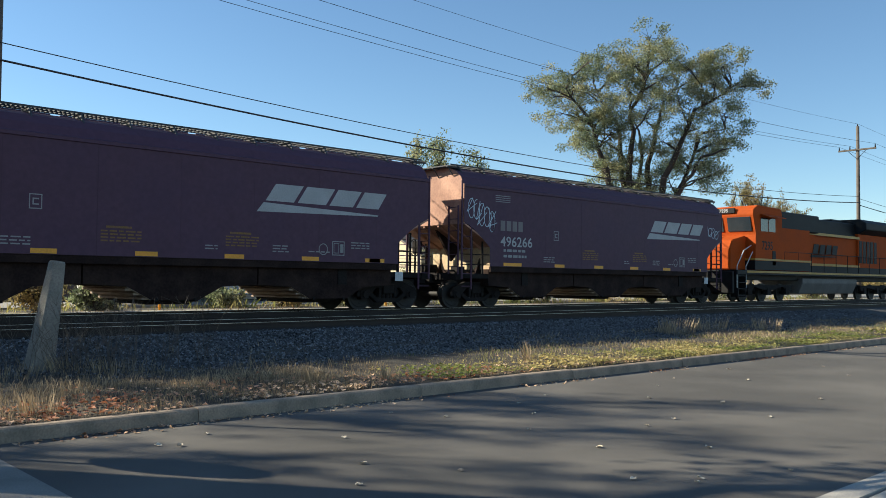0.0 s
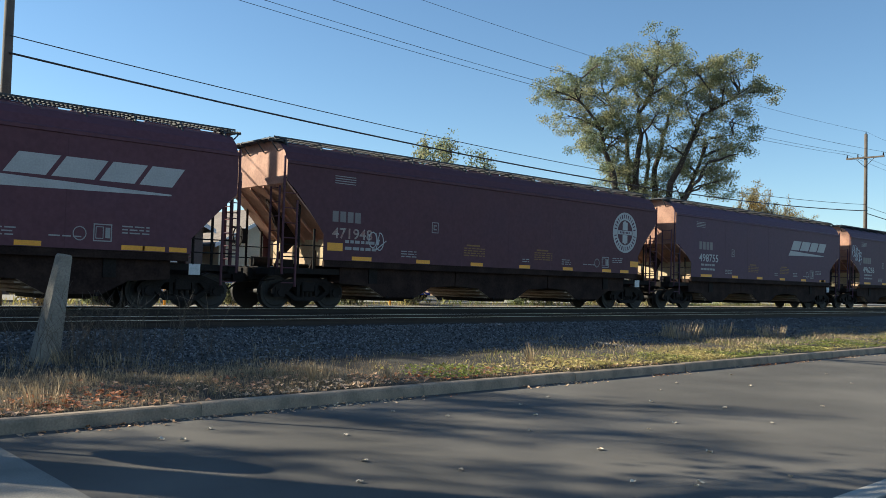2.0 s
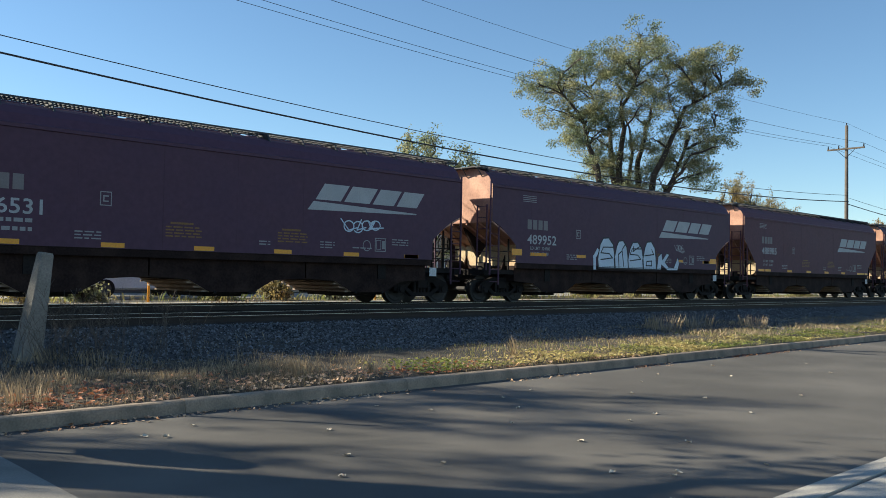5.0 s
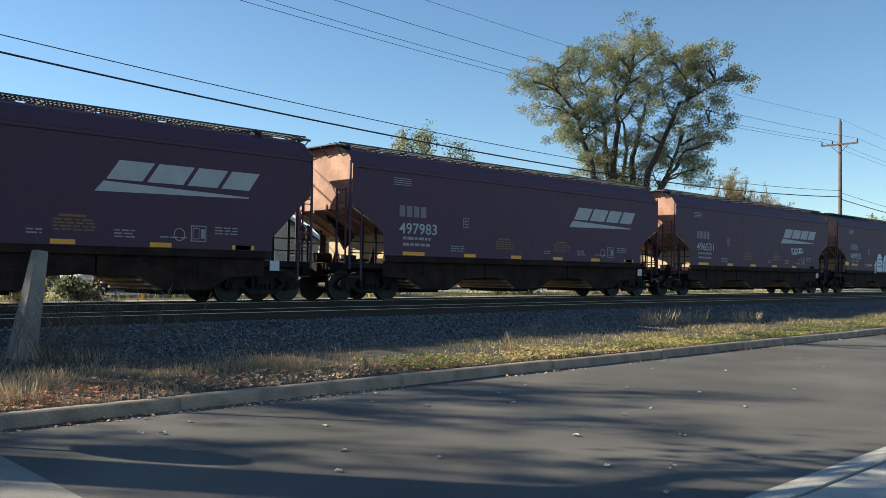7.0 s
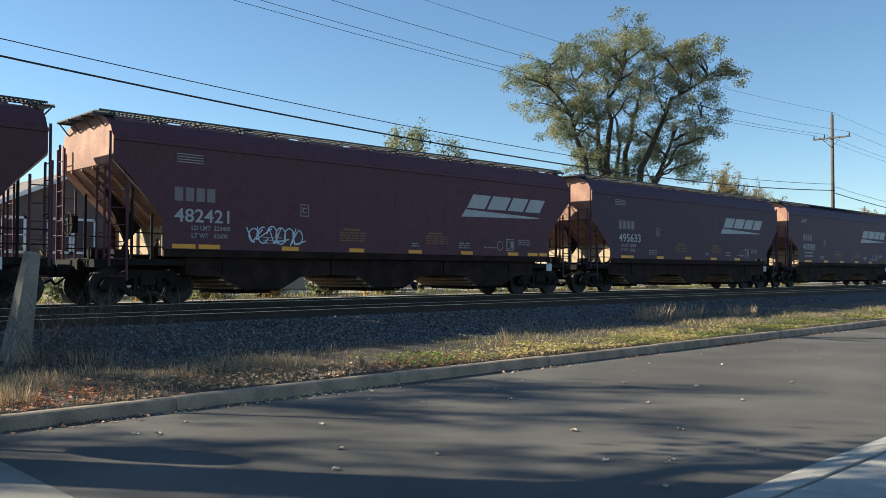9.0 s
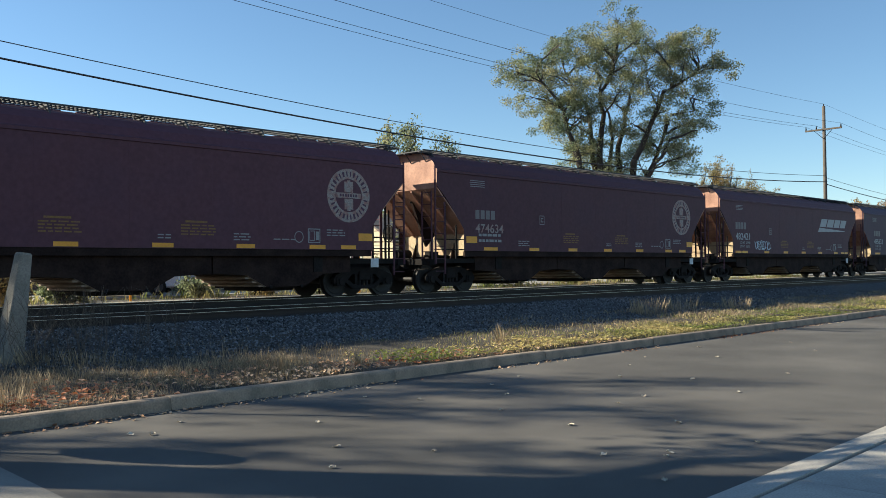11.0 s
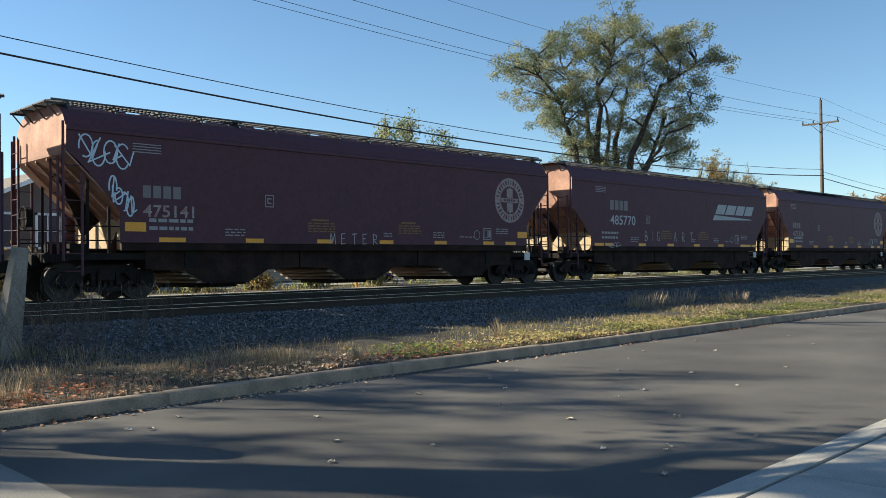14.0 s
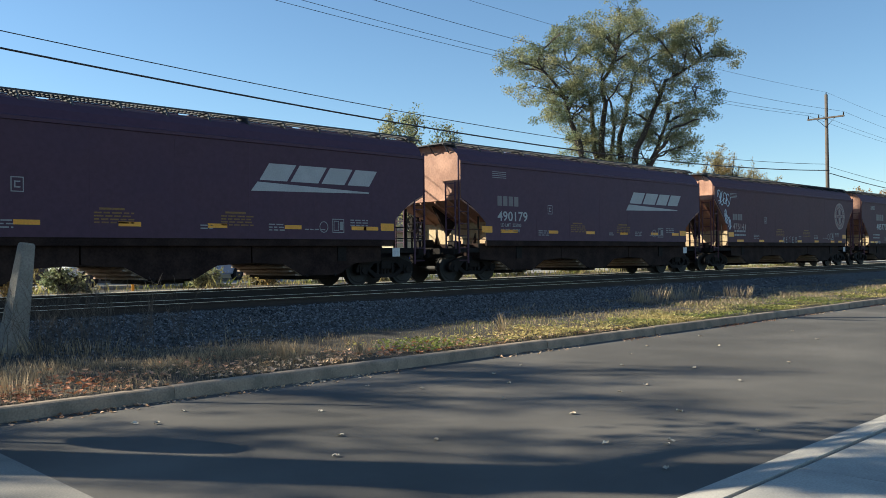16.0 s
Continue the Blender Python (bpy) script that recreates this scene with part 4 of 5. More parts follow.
    for xc in (4.2, 18.1):
        tr = new("truck")
        tr.parent = eng
        tr.matrix_basis = pose(xc, 0, 0)
        for q in (-1, 1):
            bm = bmesh.new()
            prism(bm, [(-2.6, 0.85), (2.6, 0.85), (2.5, 0.55), (2.0, 0.5), (1.5, 0.75), (0.5, 0.6), (-0.5, 0.6), (-1.5, 0.75), (-2.0, 0.5), (-2.5, 0.55)], "y", q * 1.1 - 0.08, q * 1.1 + 0.08)
            for x in (-1.95, 0, 1.95):
                box(bm, (x, q * 1.1, 0.53), (0.4, 0.24, 0.36))
            part("side_frame", bm, M_UNDER, tr, "cast steel truck side frame")
        for x in (-1.95, 0, 1.95):
            bm = bmesh.new()
            rod(bm, (0, -1.0, 0), (0, 1.0, 0), 0.09, 10)
            for q in (-1, 1):
                rod(bm, (0, q * 0.69, 0), (0, q * 0.82, 0), AXLE, 32)
                for k in range(4):
                    a = k * math.pi / 2
                    rod(bm, (0.27 * math.cos(a), q * 0.82, 0.27 * math.sin(a)), (0.27 * math.cos(a), q * 0.835, 0.27 * math.sin(a)), 0.05, 8)
            part("wheelset", bm, M_WHEEL, tr, "axle with two steel wheels", m=pose(x, 0, AXLE))
    return eng


eng = locomotive()
ENG_X = 35.16 + 1.05
eng.matrix_basis = pose(ENG_X, TRACK_Y, 0)
train.append((eng, ENG_X))


# ---- poles, wires, post ----
def pole(x, y, h, lean, label, bottom=-0.62):
    p = thing("utility_pole", label, "utility pole", "utility poles", m=pose(x, y, bottom, 0, lean, 0))
    bm = bmesh.new()
    rod(bm, (0, 0, -0.3), (0, 0, h), 0.17, 14, 0.12)
    part("shaft", bm, M_POLEWOOD, p, smooth=True)
    bm = bmesh.new()
    box(bm, (-0.16, 0, h - 1.9), (0.11, 2.9, 0.13))
    part("crossarm", bm, M_POLEWOOD, p, "timber crossarm", bevel=0.01)
    for s in (-1, 1):
        bm = bmesh.new()
        rod(bm, (-0.16, s * 0.75, h - 1.92), (-0.14, 0, h - 2.65), 0.02, 6)
        part("brace", bm, M_UNDER, p)
    for y0 in (-1.38, 0.55, 1.38):
        bm = bmesh.new()
        rod(bm, (-0.16, y0, h - 1.84), (-0.16, y0, h - 1.58), 0.06, 8, 0.035)
        part("insulator", bm, M_UNDER, p)
    bm = bmesh.new()
    rod(bm, (0, 0, h), (0, 0, h + 0.2), 0.05, 8, 0.03)
    part("insulator", bm, M_UNDER, p)
    return p


def wire(a, b, sag, r, label, n=36):
    bm = bmesh.new()
    a, b = Vector(a), Vector(b)
    pts = []
    for i in range(n + 1):
        u = i / n
        q = a.lerp(b, u)
        q.z -= sag * 4 * u * (1 - u)
        pts.append(q)
    ring = []
    d = (b - a).normalized()
    side = d.cross(Vector((0, 0, 1))).normalized()
    up = side.cross(d)
    for q in pts:
        ring.append([bm.verts.new(q + r * (math.cos(k * math.pi / 2) * side + math.sin(k * math.pi / 2) * up)) for k in range(4)])
    for p, q in zip(ring, ring[1:]):
        for k in range(4):
            bm.faces.new((p[k], p[(k + 1) % 4], q[(k + 1) % 4], q[k]))
    tagged(part("power_line", bm, M_WIRE, smooth=True), label, "wire", "overhead wires")


LP, RP, FP = (7.15, 27.0), (70.1, 27.0), (133.0, 27.0)
HP = 14.17
pole(*LP, HP - 0.57, 0.0, "tall weathered timber utility pole beside the track")
pole(*RP, HP, 0.0, "timber utility pole with a crossarm and insulators")
pole(*FP, HP, 0.0, "timber utility pole far along the line")
zt = HP - 0.62
for a, b in ((LP, RP), (RP, FP)):
    la = -0.57 if a is LP else 0
    wire((a[0], a[1], zt + 0.2 + la), (b[0], b[1], zt + 0.2), 0.75, 0.009, "thin overhead line on the pole tops")
    for y0, s in ((-1.38, 0.8), (0.55, 0.85), (1.38, 0.8)):
        wire((a[0] - 0.16, a[1] + y0, zt - 1.55 + la), (b[0] - 0.16, b[1] + y0, zt - 1.55), s, 0.011, "overhead conductor on the crossarms")
    wire((a[0], a[1] - 0.14, 7.72), (b[0], b[1] - 0.14, 7.92), 0.95, 0.016, "thin telephone cable below the conductors")
    wire((a[0], a[1] - 0.16, 7.20), (b[0], b[1] - 0.16, 7.42), 0.95, 0.032, "thick black telephone cable below the conductors")


def stone_post():
    bm = bmesh.new()
    rings = []
    for z, w in ((-0.35, 0.175), (0.0, 0.165), (0.9, 0.127), (1.62, 0.094), (1.65, 0.08)):
        c = 0.025
        rings.append([bm.verts.new((x, y, z)) for x, y in ((-w + c, -w), (w - c, -w), (w, -w + c), (w, w - c), (w - c, w), (-w + c, w), (-w, w - c), (-w, -w + c))])
    for a, b in zip(rings, rings[1:]):
        for k in range(8):
            bm.faces.new((a[k], a[(k + 1) % 8], b[(k + 1) % 8], b[k]))
    bm.faces.new(rings[-1])
    mat = material("weathered_post_concrete", (0.26, 0.235, 0.20), 0.9, var=0.3, scale=3, fine=40, bump=0.5, second=(0.17, 0.155, 0.13))
    ob = part("concrete_post", bm, mat, m=pose(4.205, 13.3, -0.52, 2.0, 7.6, 12.0))
    tagged(ob, "leaning tapered grey concrete post in dry weeds", "post")


stone_post()


def road_sign(x, y, h, disc, turn):
    """A thin steel post out of view, there for its shadow, with, where disc is set, a round plate on it."""
    sign = thing("road_sign", "unseen round plate on a thin post, added for its shadow" if disc else "bare thin steel sign post", "sign", "road signs", m=pose(x, y, -0.6, 0, 0, turn))
    bm = bmesh.new()
    rod(bm, (0, 0, -0.2), (0, 0, h), 0.028, 8)
    part("post", bm, M_RAIL, sign)
    if disc:
        bm = bmesh.new()
        rod(bm, (0, -0.055, h - disc), (0, -0.038, h - disc), disc, 32)
        part("plate", bm, M_YELLOW, sign, "round yellow plate added to cast a shadow")


road_sign(2.72, 11.2, 2.56, 0.0, 0)
# unseen disc, added so that its shadow makes an oval on the asphalt
road_sign(0.74, 10.38, 2.55, 0.44, 87)


# ---- houses and parked cars beyond the tracks ----
M_SIDING = material("cream_siding", (0.62, 0.53, 0.36), 0.8, var=0.1, scale=1, fine=12, bump=0.1)
M_DARKWALL = material("brown_siding", (0.13, 0.10, 0.085), 0.85, var=0.2, scale=1, fine=15, bump=0.2)
M_TRIM = plain("white_trim_paint", (0.75, 0.75, 0.72), 0.6)
M_ROOF = material("grey_brown_shingle", (0.20, 0.165, 0.14), 0.95, var=0.3, scale=2, fine=30, bump=0.6)
M_PANE = plain("window_glass", (0.05, 0.06, 0.07), 0.08)


def house(x0, x1, y0, y1, zw, zr, wall, label, windows, along="x"):
    h = thing("house", label, "house", "houses beyond the tracks", m=pose((x0 + x1) / 2, (y0 + y1) / 2, -0.2))
    a, b = (x1 - x0) / 2, (y1 - y0) / 2
    bm = bmesh.new()
    box(bm, (0, 0, zw / 2), (2 * a, 2 * b, zw))
    if along == "x":
        prism(bm, [(-b, zw), (b, zw), (0, zr - 0.12)], "x", -a, a)
    else:
        prism(bm, [(-a, zw), (a, zw), (0, zr - 0.12)], "y", -b, b)
    w = part("wall", bm, wall, h)
    # clapboards on the two seen sides
    bm = bmesh.new()
    box(bm, (0, 0, 0), (2 * a, 0.03, 0.03))
    front = mesh_of("clapboard", bm, wall)
    bm = bmesh.new()
    box(bm, (0, 0, 0), (0.03, 2 * b, 0.03))
    flank = mesh_of("clapboard", bm, wall)
    for k in range(int(zw / 0.2)):
        part("clapboard", front, None, w, m=pose(0, -b - 0.012, 0.2 + 0.2 * k))
        part("clapboard", flank, None, w, m=pose(-a - 0.012, 0, 0.2 + 0.2 * k))
    o = 0.45
    for s in (-1, 1):
        bm = bmesh.new()
        if along == "x":
            k = (zr - zw) / b
            prism(bm, [(0, zr), (s * (b + o), zw - k * o), (s * (b + o), zw - k * o + 0.14), (0, zr + 0.14)], "x", -a - o, a + o)
        else:
            k = (zr - zw) / a
            prism(bm, [(0, zr), (s * (a + o), zw - k * o), (s * (a + o), zw - k * o + 0.14), (0, zr + 0.14)], "y", -b - o, b + o)
        part("roof", bm, M_ROOF, h, "shingled roof slope")
        if along == "y":
            bm = bmesh.new()
            prism(bm, [(0, zr - 0.06), (s * (a + o), zw - k * o - 0.06), (s * (a + o), zw - k * o + 0.15), (0, zr + 0.15)], "y", -b - o - 0.04, -b - o - 0.003)
            part("fascia", bm, M_TRIM, h, "white gable fascia board")
    for face, c, z, ww, hh in windows:
        wd = new("window")
        wd.parent = h
        wd.matrix_basis = pose(c, -b - 0.02, z) if face == "front" else pose(-a - 0.02, c, z, 0, 0, -90)
        bm = bmesh.new()
        box(bm, (0, 0, 0), (ww, 0.03, hh))
        part("pane", bm, M_PANE, wd)
        bm = bmesh.new()
        t = 0.11
        for dx in (-ww / 2, 0, ww / 2):
            box(bm, (dx, -0.03, 0), (t if dx else 0.05, 0.06, hh + t))
        for dz in (-hh / 2, 0, hh / 2):
            box(bm, (0, -0.03, dz), (ww + t, 0.06, t if dz else 0.05))
        part("frame", bm, M_TRIM, wd, "white window frame")
    return h


house(10.4, 19.6, 39.0, 47.0, 3.4, 5.5, M_DARKWALL, "dark sided bungalow with white window frames and fascia", [("front", -2.8, 2.6, 0.9, 1.5), ("front", -0.9, 2.6, 0.95, 1.5), ("front", 0.2, 2.6, 0.95, 1.5), ("front", 2.6, 2.5, 1.6, 1.6), ("side", 0, 2.5, 1.1, 1.4)], "y")
house(21.0, 28.5, 40.0, 50.0, 2.8, 4.8, M_SIDING, "cream sided house with a grey shingle roof", [("side", 2.6, 1.6, 1.2, 1.3), ("side", -1.5, 1.6, 1.2, 1.3), ("front", 0, 1.6, 1.6, 1.3)], "y")
house(37.0, 47.0, 42.0, 50.0, 2.9, 5.0, M_SIDING, "low cream sided house behind bushes", [("side", 0, 1.6, 1.2, 1.3), ("front", -2, 1.6, 1.4, 1.3), ("front", 2, 1.6, 1.4, 1.3)])
house(58.0, 70.0, 44.0, 54.0, 3.0, 5.4, M_SIDING, "pale sided house far down the street", [("side", 0, 1.6, 1.2, 1.3), ("front", 0, 1.6, 1.6, 1.3)])
house(-4.0, 5.0, 41.0, 50.0, 2.8, 4.6, M_DARKWALL, "dark sided house at the edge of the street", [("front", 0, 1.6, 1.6, 1.3)])


def parked_car(x, y, rz, paint, label):
    c = thing("parked_car", label, "car", "parked cars", m=pose(x, y, -0.13, 0, 0, rz))
    bm = bmesh.new()
    side = [(-2.2, 0.30), (2.15, 0.28), (2.22, 0.62), (2.05, 0.78), (1.15, 0.92), (0.45, 1.38), (-0.95, 1.43), (-1.75, 1.02), (-2.2, 0.92), (-2.27, 0.6)]
    prism(bm, side, "y", -0.86, 0.86)
    part("body", bm, paint, c, bevel=0.06, smooth=False)
    for q in (-1, 1):
        bm = bmesh.new()
        prism(bm, [(-1.55, 1.0), (0.95, 0.96), (0.40, 1.30), (-0.88, 1.34)], "y", q * 0.865 - 0.01, q * 0.865 + 0.01)
        part("side_glass", bm, M_PANE, c)
        for xx in (-1.35, 1.38):
            bm = bmesh.new()
            rod(bm, (0, -0.1, 0), (0, 0.1, 0), 0.33, 24)
            wh = part("wheel", bm, M_BLACK, c, m=pose(xx, q * 0.80, 0.33))
            bm = bmesh.new()
            rod(bm, (0, q * 0.1, 0), (0, q * 0.115, 0), 0.2, 16)
            part("hubcap", bm, M_GALV, wh)
    bm = bmesh.new()
    prism(bm, [(1.12, 0.95), (0.5, 1.36), (0.52, 1.38), (1.16, 0.96)], "y", -0.7, 0.7)
    part("windscreen", bm, M_PANE, c)
    for y0 in (-0.62, 0.62):
        bm = bmesh.new()
        box(bm, (2.16, y0, 0.66), (0.12, 0.34, 0.14))
        part("headlight", bm, M_TRIM, c)


P_WHITE = plain("white_car_paint", (0.75, 0.76, 0.77), 0.25)
P_BLUE = plain("blue_car_paint", (0.03, 0.06, 0.35), 0.25)
P_SILVER = plain("silver_car_paint", (0.45, 0.5, 0.58), 0.3)
parked_car(13.9, 32.0, 180, P_WHITE, "white parked sedan beyond the tracks")
parked_car(28.6, 33.5, 180, P_BLUE, "blue parked hatchback beyond the tracks")
parked_car(19.2, 35.0, 200, P_SILVER, "silver parked sedan beyond the tracks")
bm = bmesh.new()
prism(bm, [(-150.0, 30.2), (300.0, 30.2), (300.0, 36.8), (-150.0, 36.8)], "z", -0.9, -0.13)
tagged(part("back_street", bm, material("pale_street_concrete", (0.30, 0.28, 0.25), 0.9, var=0.2, scale=0.5, fine=40, second=(0.24, 0.22, 0.19))), "pale worn street behind the tracks", "road", kind="structure")
bm = bmesh.new()
prism(bm, [(-100.0, 25.2), (220.0, 25.2), (220.0, 27.6), (-100.0, 27.6)], "z", -0.6, -0.185)
tagged(part("gravel_path", bm, material("pale_sandy_gravel", (0.34, 0.30, 0.24), 0.95, var=0.3, scale=1.5, fine=40, bump=0.6, bump_d=0.02, second=(0.22, 0.2, 0.14))), "pale sandy gravel strip beside the tracks", "gravel path", kind="structure")
for x, y in ((12.55, 27.6), (22.6, 27.9)):
    bm = bmesh.new()
    rod(bm, (0, 0, -0.2), (0, 0, 1.5), 0.045, 10)
    rod(bm, (0, 0, 1.5), (0, 0, 1.55), 0.045, 10, 0.01)
    tagged(part("marker_post", bm, M_YELLOW, m=pose(x, y, -0.2)), "yellow plastic marker post beside the tracks", "post", "marker posts")


# ---- trees, bushes, grass, litter ----
def from_arrays(name, verts, faces, mat, parent=None, label=""):
    me = bpy.data.meshes.new(name)
    me.from_pydata(verts, [], faces)
    me.materials.append(mat)
    ob = new(name, me)
    ob.parent = parent
    return tagged(ob, label)


def leaf_cloud(points, size, rng, droop=0.4):
    """Small folded leaves round points: vertices and faces."""
    n = len(points)
    p = np.asarray(points)
    d = rng.normal(size=(n, 3))
    d[:, 2] -= droop
    d /= np.linalg.norm(d, axis=1)[:, None]
    s = np.cross(d, rng.normal(size=(n, 3)))
    s /= np.linalg.norm(s, axis=1)[:, None]
    L = size * rng.uniform(0.6, 1.3, n)[:, None]
    w = L * 0.30
    mid = p + d * L * 0.45
    nrm = np.cross(d, s)
    v = np.stack([p, mid + s * w + nrm * w * 0.3, p + d * L, mid - s * w + nrm * w * 0.3], 1).reshape(-1, 3)
    i = np.arange(n) * 4
    f = np.concatenate([np.stack([i, i + 1, i + 2], 1), np.stack([i, i + 2, i + 3], 1)])
    return v.tolist(), f.tolist()


def limb_mesh(bm, pts, r0, r1, n=6):
    ring = []
    for k, p in enumerate(pts):
        p = Vector(p)
        d = (Vector(pts[min(k + 1, len(pts) - 1)]) - Vector(pts[max(k - 1, 0)])).normalized()
        a = d.orthogonal().normalized()
        b = d.cross(a)
        r = float(r0 + (r1 - r0) * k / (len(pts) - 1))
        ring.append([bm.verts.new(p + r * (math.cos(2 * math.pi * j / n) * a + math.sin(2 * math.pi * j / n) * b)) for j in range(n)])
    for p, q in zip(ring, ring[1:]):
        for j in range(n):
            bm.faces.new((p[j], p[(j + 1) % n], q[(j + 1) % n], q[j]))


def bend(a, b, rng, k=6, wob=0.25, lift=0.0):
    a, b = np.array(a, float), np.array(b, float)
    L = np.linalg.norm(b - a)
    off = rng.normal(size=(k + 1, 3)).cumsum(0) * wob * L / 14
    u = np.linspace(0, 1, k + 1)[:, None]
    off = off - off[0] - u * (off[-1] - off[0])
    q = a + (b - a) * u + off
    q[:, 2] += lift * L * np.sin(np.pi * u[:, 0])
    return q


def tree(base, targets, fork, seed, label, mat, twigs=9, leaves=26, leaf=0.20, spread=1.5, r0=0.42, clump=0.55, name="tree", group="", up=0.15):
    """A trunk, limbs bent out to the targets, branches and twigs along them, leaves on the twigs."""
    rng = np.random.default_rng(seed)
    t = thing(name, label, "tree" if name == "tree" else "bush", group, m=pose(*base))
    wood = bmesh.new()
    limb_mesh(wood, bend((0, 0, -0.4), fork, rng, 4, 0.15), r0, r0 * 0.8, 10)
    part("trunk", wood, M_BARK, t, smooth=True)
    pts = []
    for tg in targets:
        wood = bmesh.new()
        L = np.linalg.norm(np.array(tg) - fork)
        q = bend(np.array(fork) * np.array((1, 1, rng.uniform(0.6, 1.0))), tg, rng, 8, 0.7, 0.05)
        rl = r0 * min(0.42, 0.18 + 0.02 * L)
        limb_mesh(wood, q, rl, 0.03)
        for _ in range(twigs):
            u = rng.uniform(0.5, 1.0) if rng.random() < 0.85 else rng.uniform(0.25, 0.5)
            k = u * 8
            i = min(int(k), 7)
            s = q[i] + (q[i + 1] - q[i]) * (k - i)
            d = (q[i + 1] - q[i]) / np.linalg.norm(q[i + 1] - q[i]) * 0.6 + rng.normal(size=3) * 0.75 + np.array((0, 0, up))
            e = s + d / np.linalg.norm(d) * spread * rng.uniform(0.5, 1.3)
            b = bend(s, e, rng, 4, 0.5)
            limb_mesh(wood, b, 0.05 * (1.2 - u) + 0.02, 0.008, 4)
            for _ in range(4):
                s2 = b[rng.integers(2, 5)]
                e2 = s2 + rng.normal(size=3) * clump * 0.9
                limb_mesh(wood, [s2, (s2 + e2) / 2 + rng.normal(size=3) * 0.05, e2], 0.012, 0.004, 3)
                m = rng.integers(leaves // 2, leaves)
                pts.append(s2 + (e2 - s2) * rng.uniform(0.2, 1.1, (m, 1)) + rng.normal(size=(m, 3)) * clump * 0.42)
        part("limb", wood, M_BARK, t, smooth=True)
    v, f = leaf_cloud(np.concatenate(pts), leaf, rng)
    from_arrays("crown", v, f, mat, t, "loose crown of small leaves")
    return t


def big_tree():
    """Several stems from one trunk, side branches, and separate leafy clumps at the branch ends."""
    base = np.array((44.7, 30.0, -0.62))
    across = np.array((math.cos(radians(56.2)), -math.sin(radians(56.2)), 0))
    away = np.array((math.sin(radians(56.2)), math.cos(radians(56.2)), 0))
    rng = np.random.default_rng(5)
    t = thing("tree", "large spreading shade tree with thin autumn leaves", "tree", m=pose(*base))
    at = lambda u, z, d: across * u + away * d + np.array((0, 0, z))
    wood = bmesh.new()
    limb_mesh(wood, bend((0, 0, -0.4), (0, 0, 2.6), rng, 4, 0.1), 0.62, 0.5, 12)
    part("trunk", wood, M_BARK, t, smooth=True)
    # stems: metres across and up at three heights
    stems = (((-2.1, 7.6), (-3.0, 11.0), (-5.0, 14.2)), ((-1.2, 7.6), (-1.5, 11.4), (-3.4, 15.2)), ((-0.9, 8.4), (-0.8, 12.2), (0.5, 16.4)),
             ((0.3, 7.6), (0.7, 11.2), (2.3, 15.0)), ((1.2, 7.9), (3.0, 12.0), (6.0, 14.3)), ((1.6, 6.0), (3.3, 10.8), (5.3, 11.9)), ((2.0, 6.8), (3.3, 9.0), (5.2, 10.2)), ((-0.3, 7.0), (-0.2, 10.2), (-0.9, 13.6)))
    spine = []
    for i, way in enumerate(stems):
        depth = (-1.6, 1.4, -0.4, 1.8, -1.0, 1.2, -1.8, 2.2)[i]
        pts = [np.array((0, 0, 2.2)), at(*way[0], depth * 0.45), at(*way[1], depth * 0.8), at(way[2][0] * 0.93, way[2][1] - 0.8, depth)]
        line = np.concatenate([bend(p, q, rng, 5, 0.35)[:-1] for p, q in zip(pts, pts[1:])] + [pts[-1][None]])
        wood = bmesh.new()
        limb_mesh(wood, line, 0.27 if i < 5 else 0.20, 0.035, 8)
        part("limb", wood, M_BARK, t, smooth=True)
        spine.append(line)
    spine = np.concatenate(spine)
    # clump centres: metres across and up
    ends = ((0.1, 16.9), (1.2, 16.2), (-0.7, 15.9), (-2.0, 15.7), (-4.0, 15.9), (-5.5, 15.4), (-6.4, 14.2), (-5.9, 12.6), (-4.5, 14.5), (-4.7, 11.9), (-3.8, 10.4), (-3.0, 13.6), (-3.2, 8.8), (-1.5, 14.3), (0.5, 14.4), (2.2, 14.9), (3.5, 15.4), (4.9, 15.1),
            (6.1, 14.4), (4.2, 13.9), (2.4, 12.8), (5.0, 12.7), (3.6, 11.2), (5.2, 10.6), (4.2, 9.4), (2.3, 9.8), (0.7, 10.2), (-0.6, 8.3), (-2.2, 10.9), (0.4, 12.3), (-2.4, 12.3), (4.3, 8.3), (1.0, 8.2), (-2.0, 8.3))
    leafy = []
    for k, (u, z) in enumerate(ends):
        u, z = u * 0.90 + 0.15, 7.9 + (z - 8) * 0.905
        for _ in range(2):
            c = at(u + rng.normal(0, 0.25), z + rng.normal(0, 0.2), rng.uniform(-2.6, 2.6))
            near = spine[np.argmin(np.linalg.norm(spine - c, axis=1) + np.maximum(0, spine[:, 2] - c[2] + 0.8) * 2.0)]
            wood = bmesh.new()
            b = bend(near, c, rng, 6, 0.5, 0.08)
            limb_mesh(wood, b, 0.075, 0.02, 5)
            # sub-clumps of leaves round the branch end, each a flattened puff
            for _ in range(9):
                e = c + rng.uniform(-1, 1, 3) * np.array((1.15, 1.15, 0.85))
                limb_mesh(wood, bend(b[rng.integers(3, 6)], e, rng, 3, 0.4), 0.022, 0.006, 3)
                d = rng.normal(size=(int(rng.integers(90, 200)), 3))
                d /= np.linalg.norm(d, axis=1)[:, None]
                leafy.append(e + d * np.array((0.46, 0.46, 0.32)) * rng.uniform(0.3, 1.2, (len(d), 1)))
            part("branch", wood, M_BARK, t, smooth=True)
    # thin hanging foliage along the stems
    for _ in range(150):
        s0 = spine[rng.integers(0, len(spine))]
        if s0[2] < 6.5:
            continue
        e = s0 + rng.normal(size=3) * 0.55
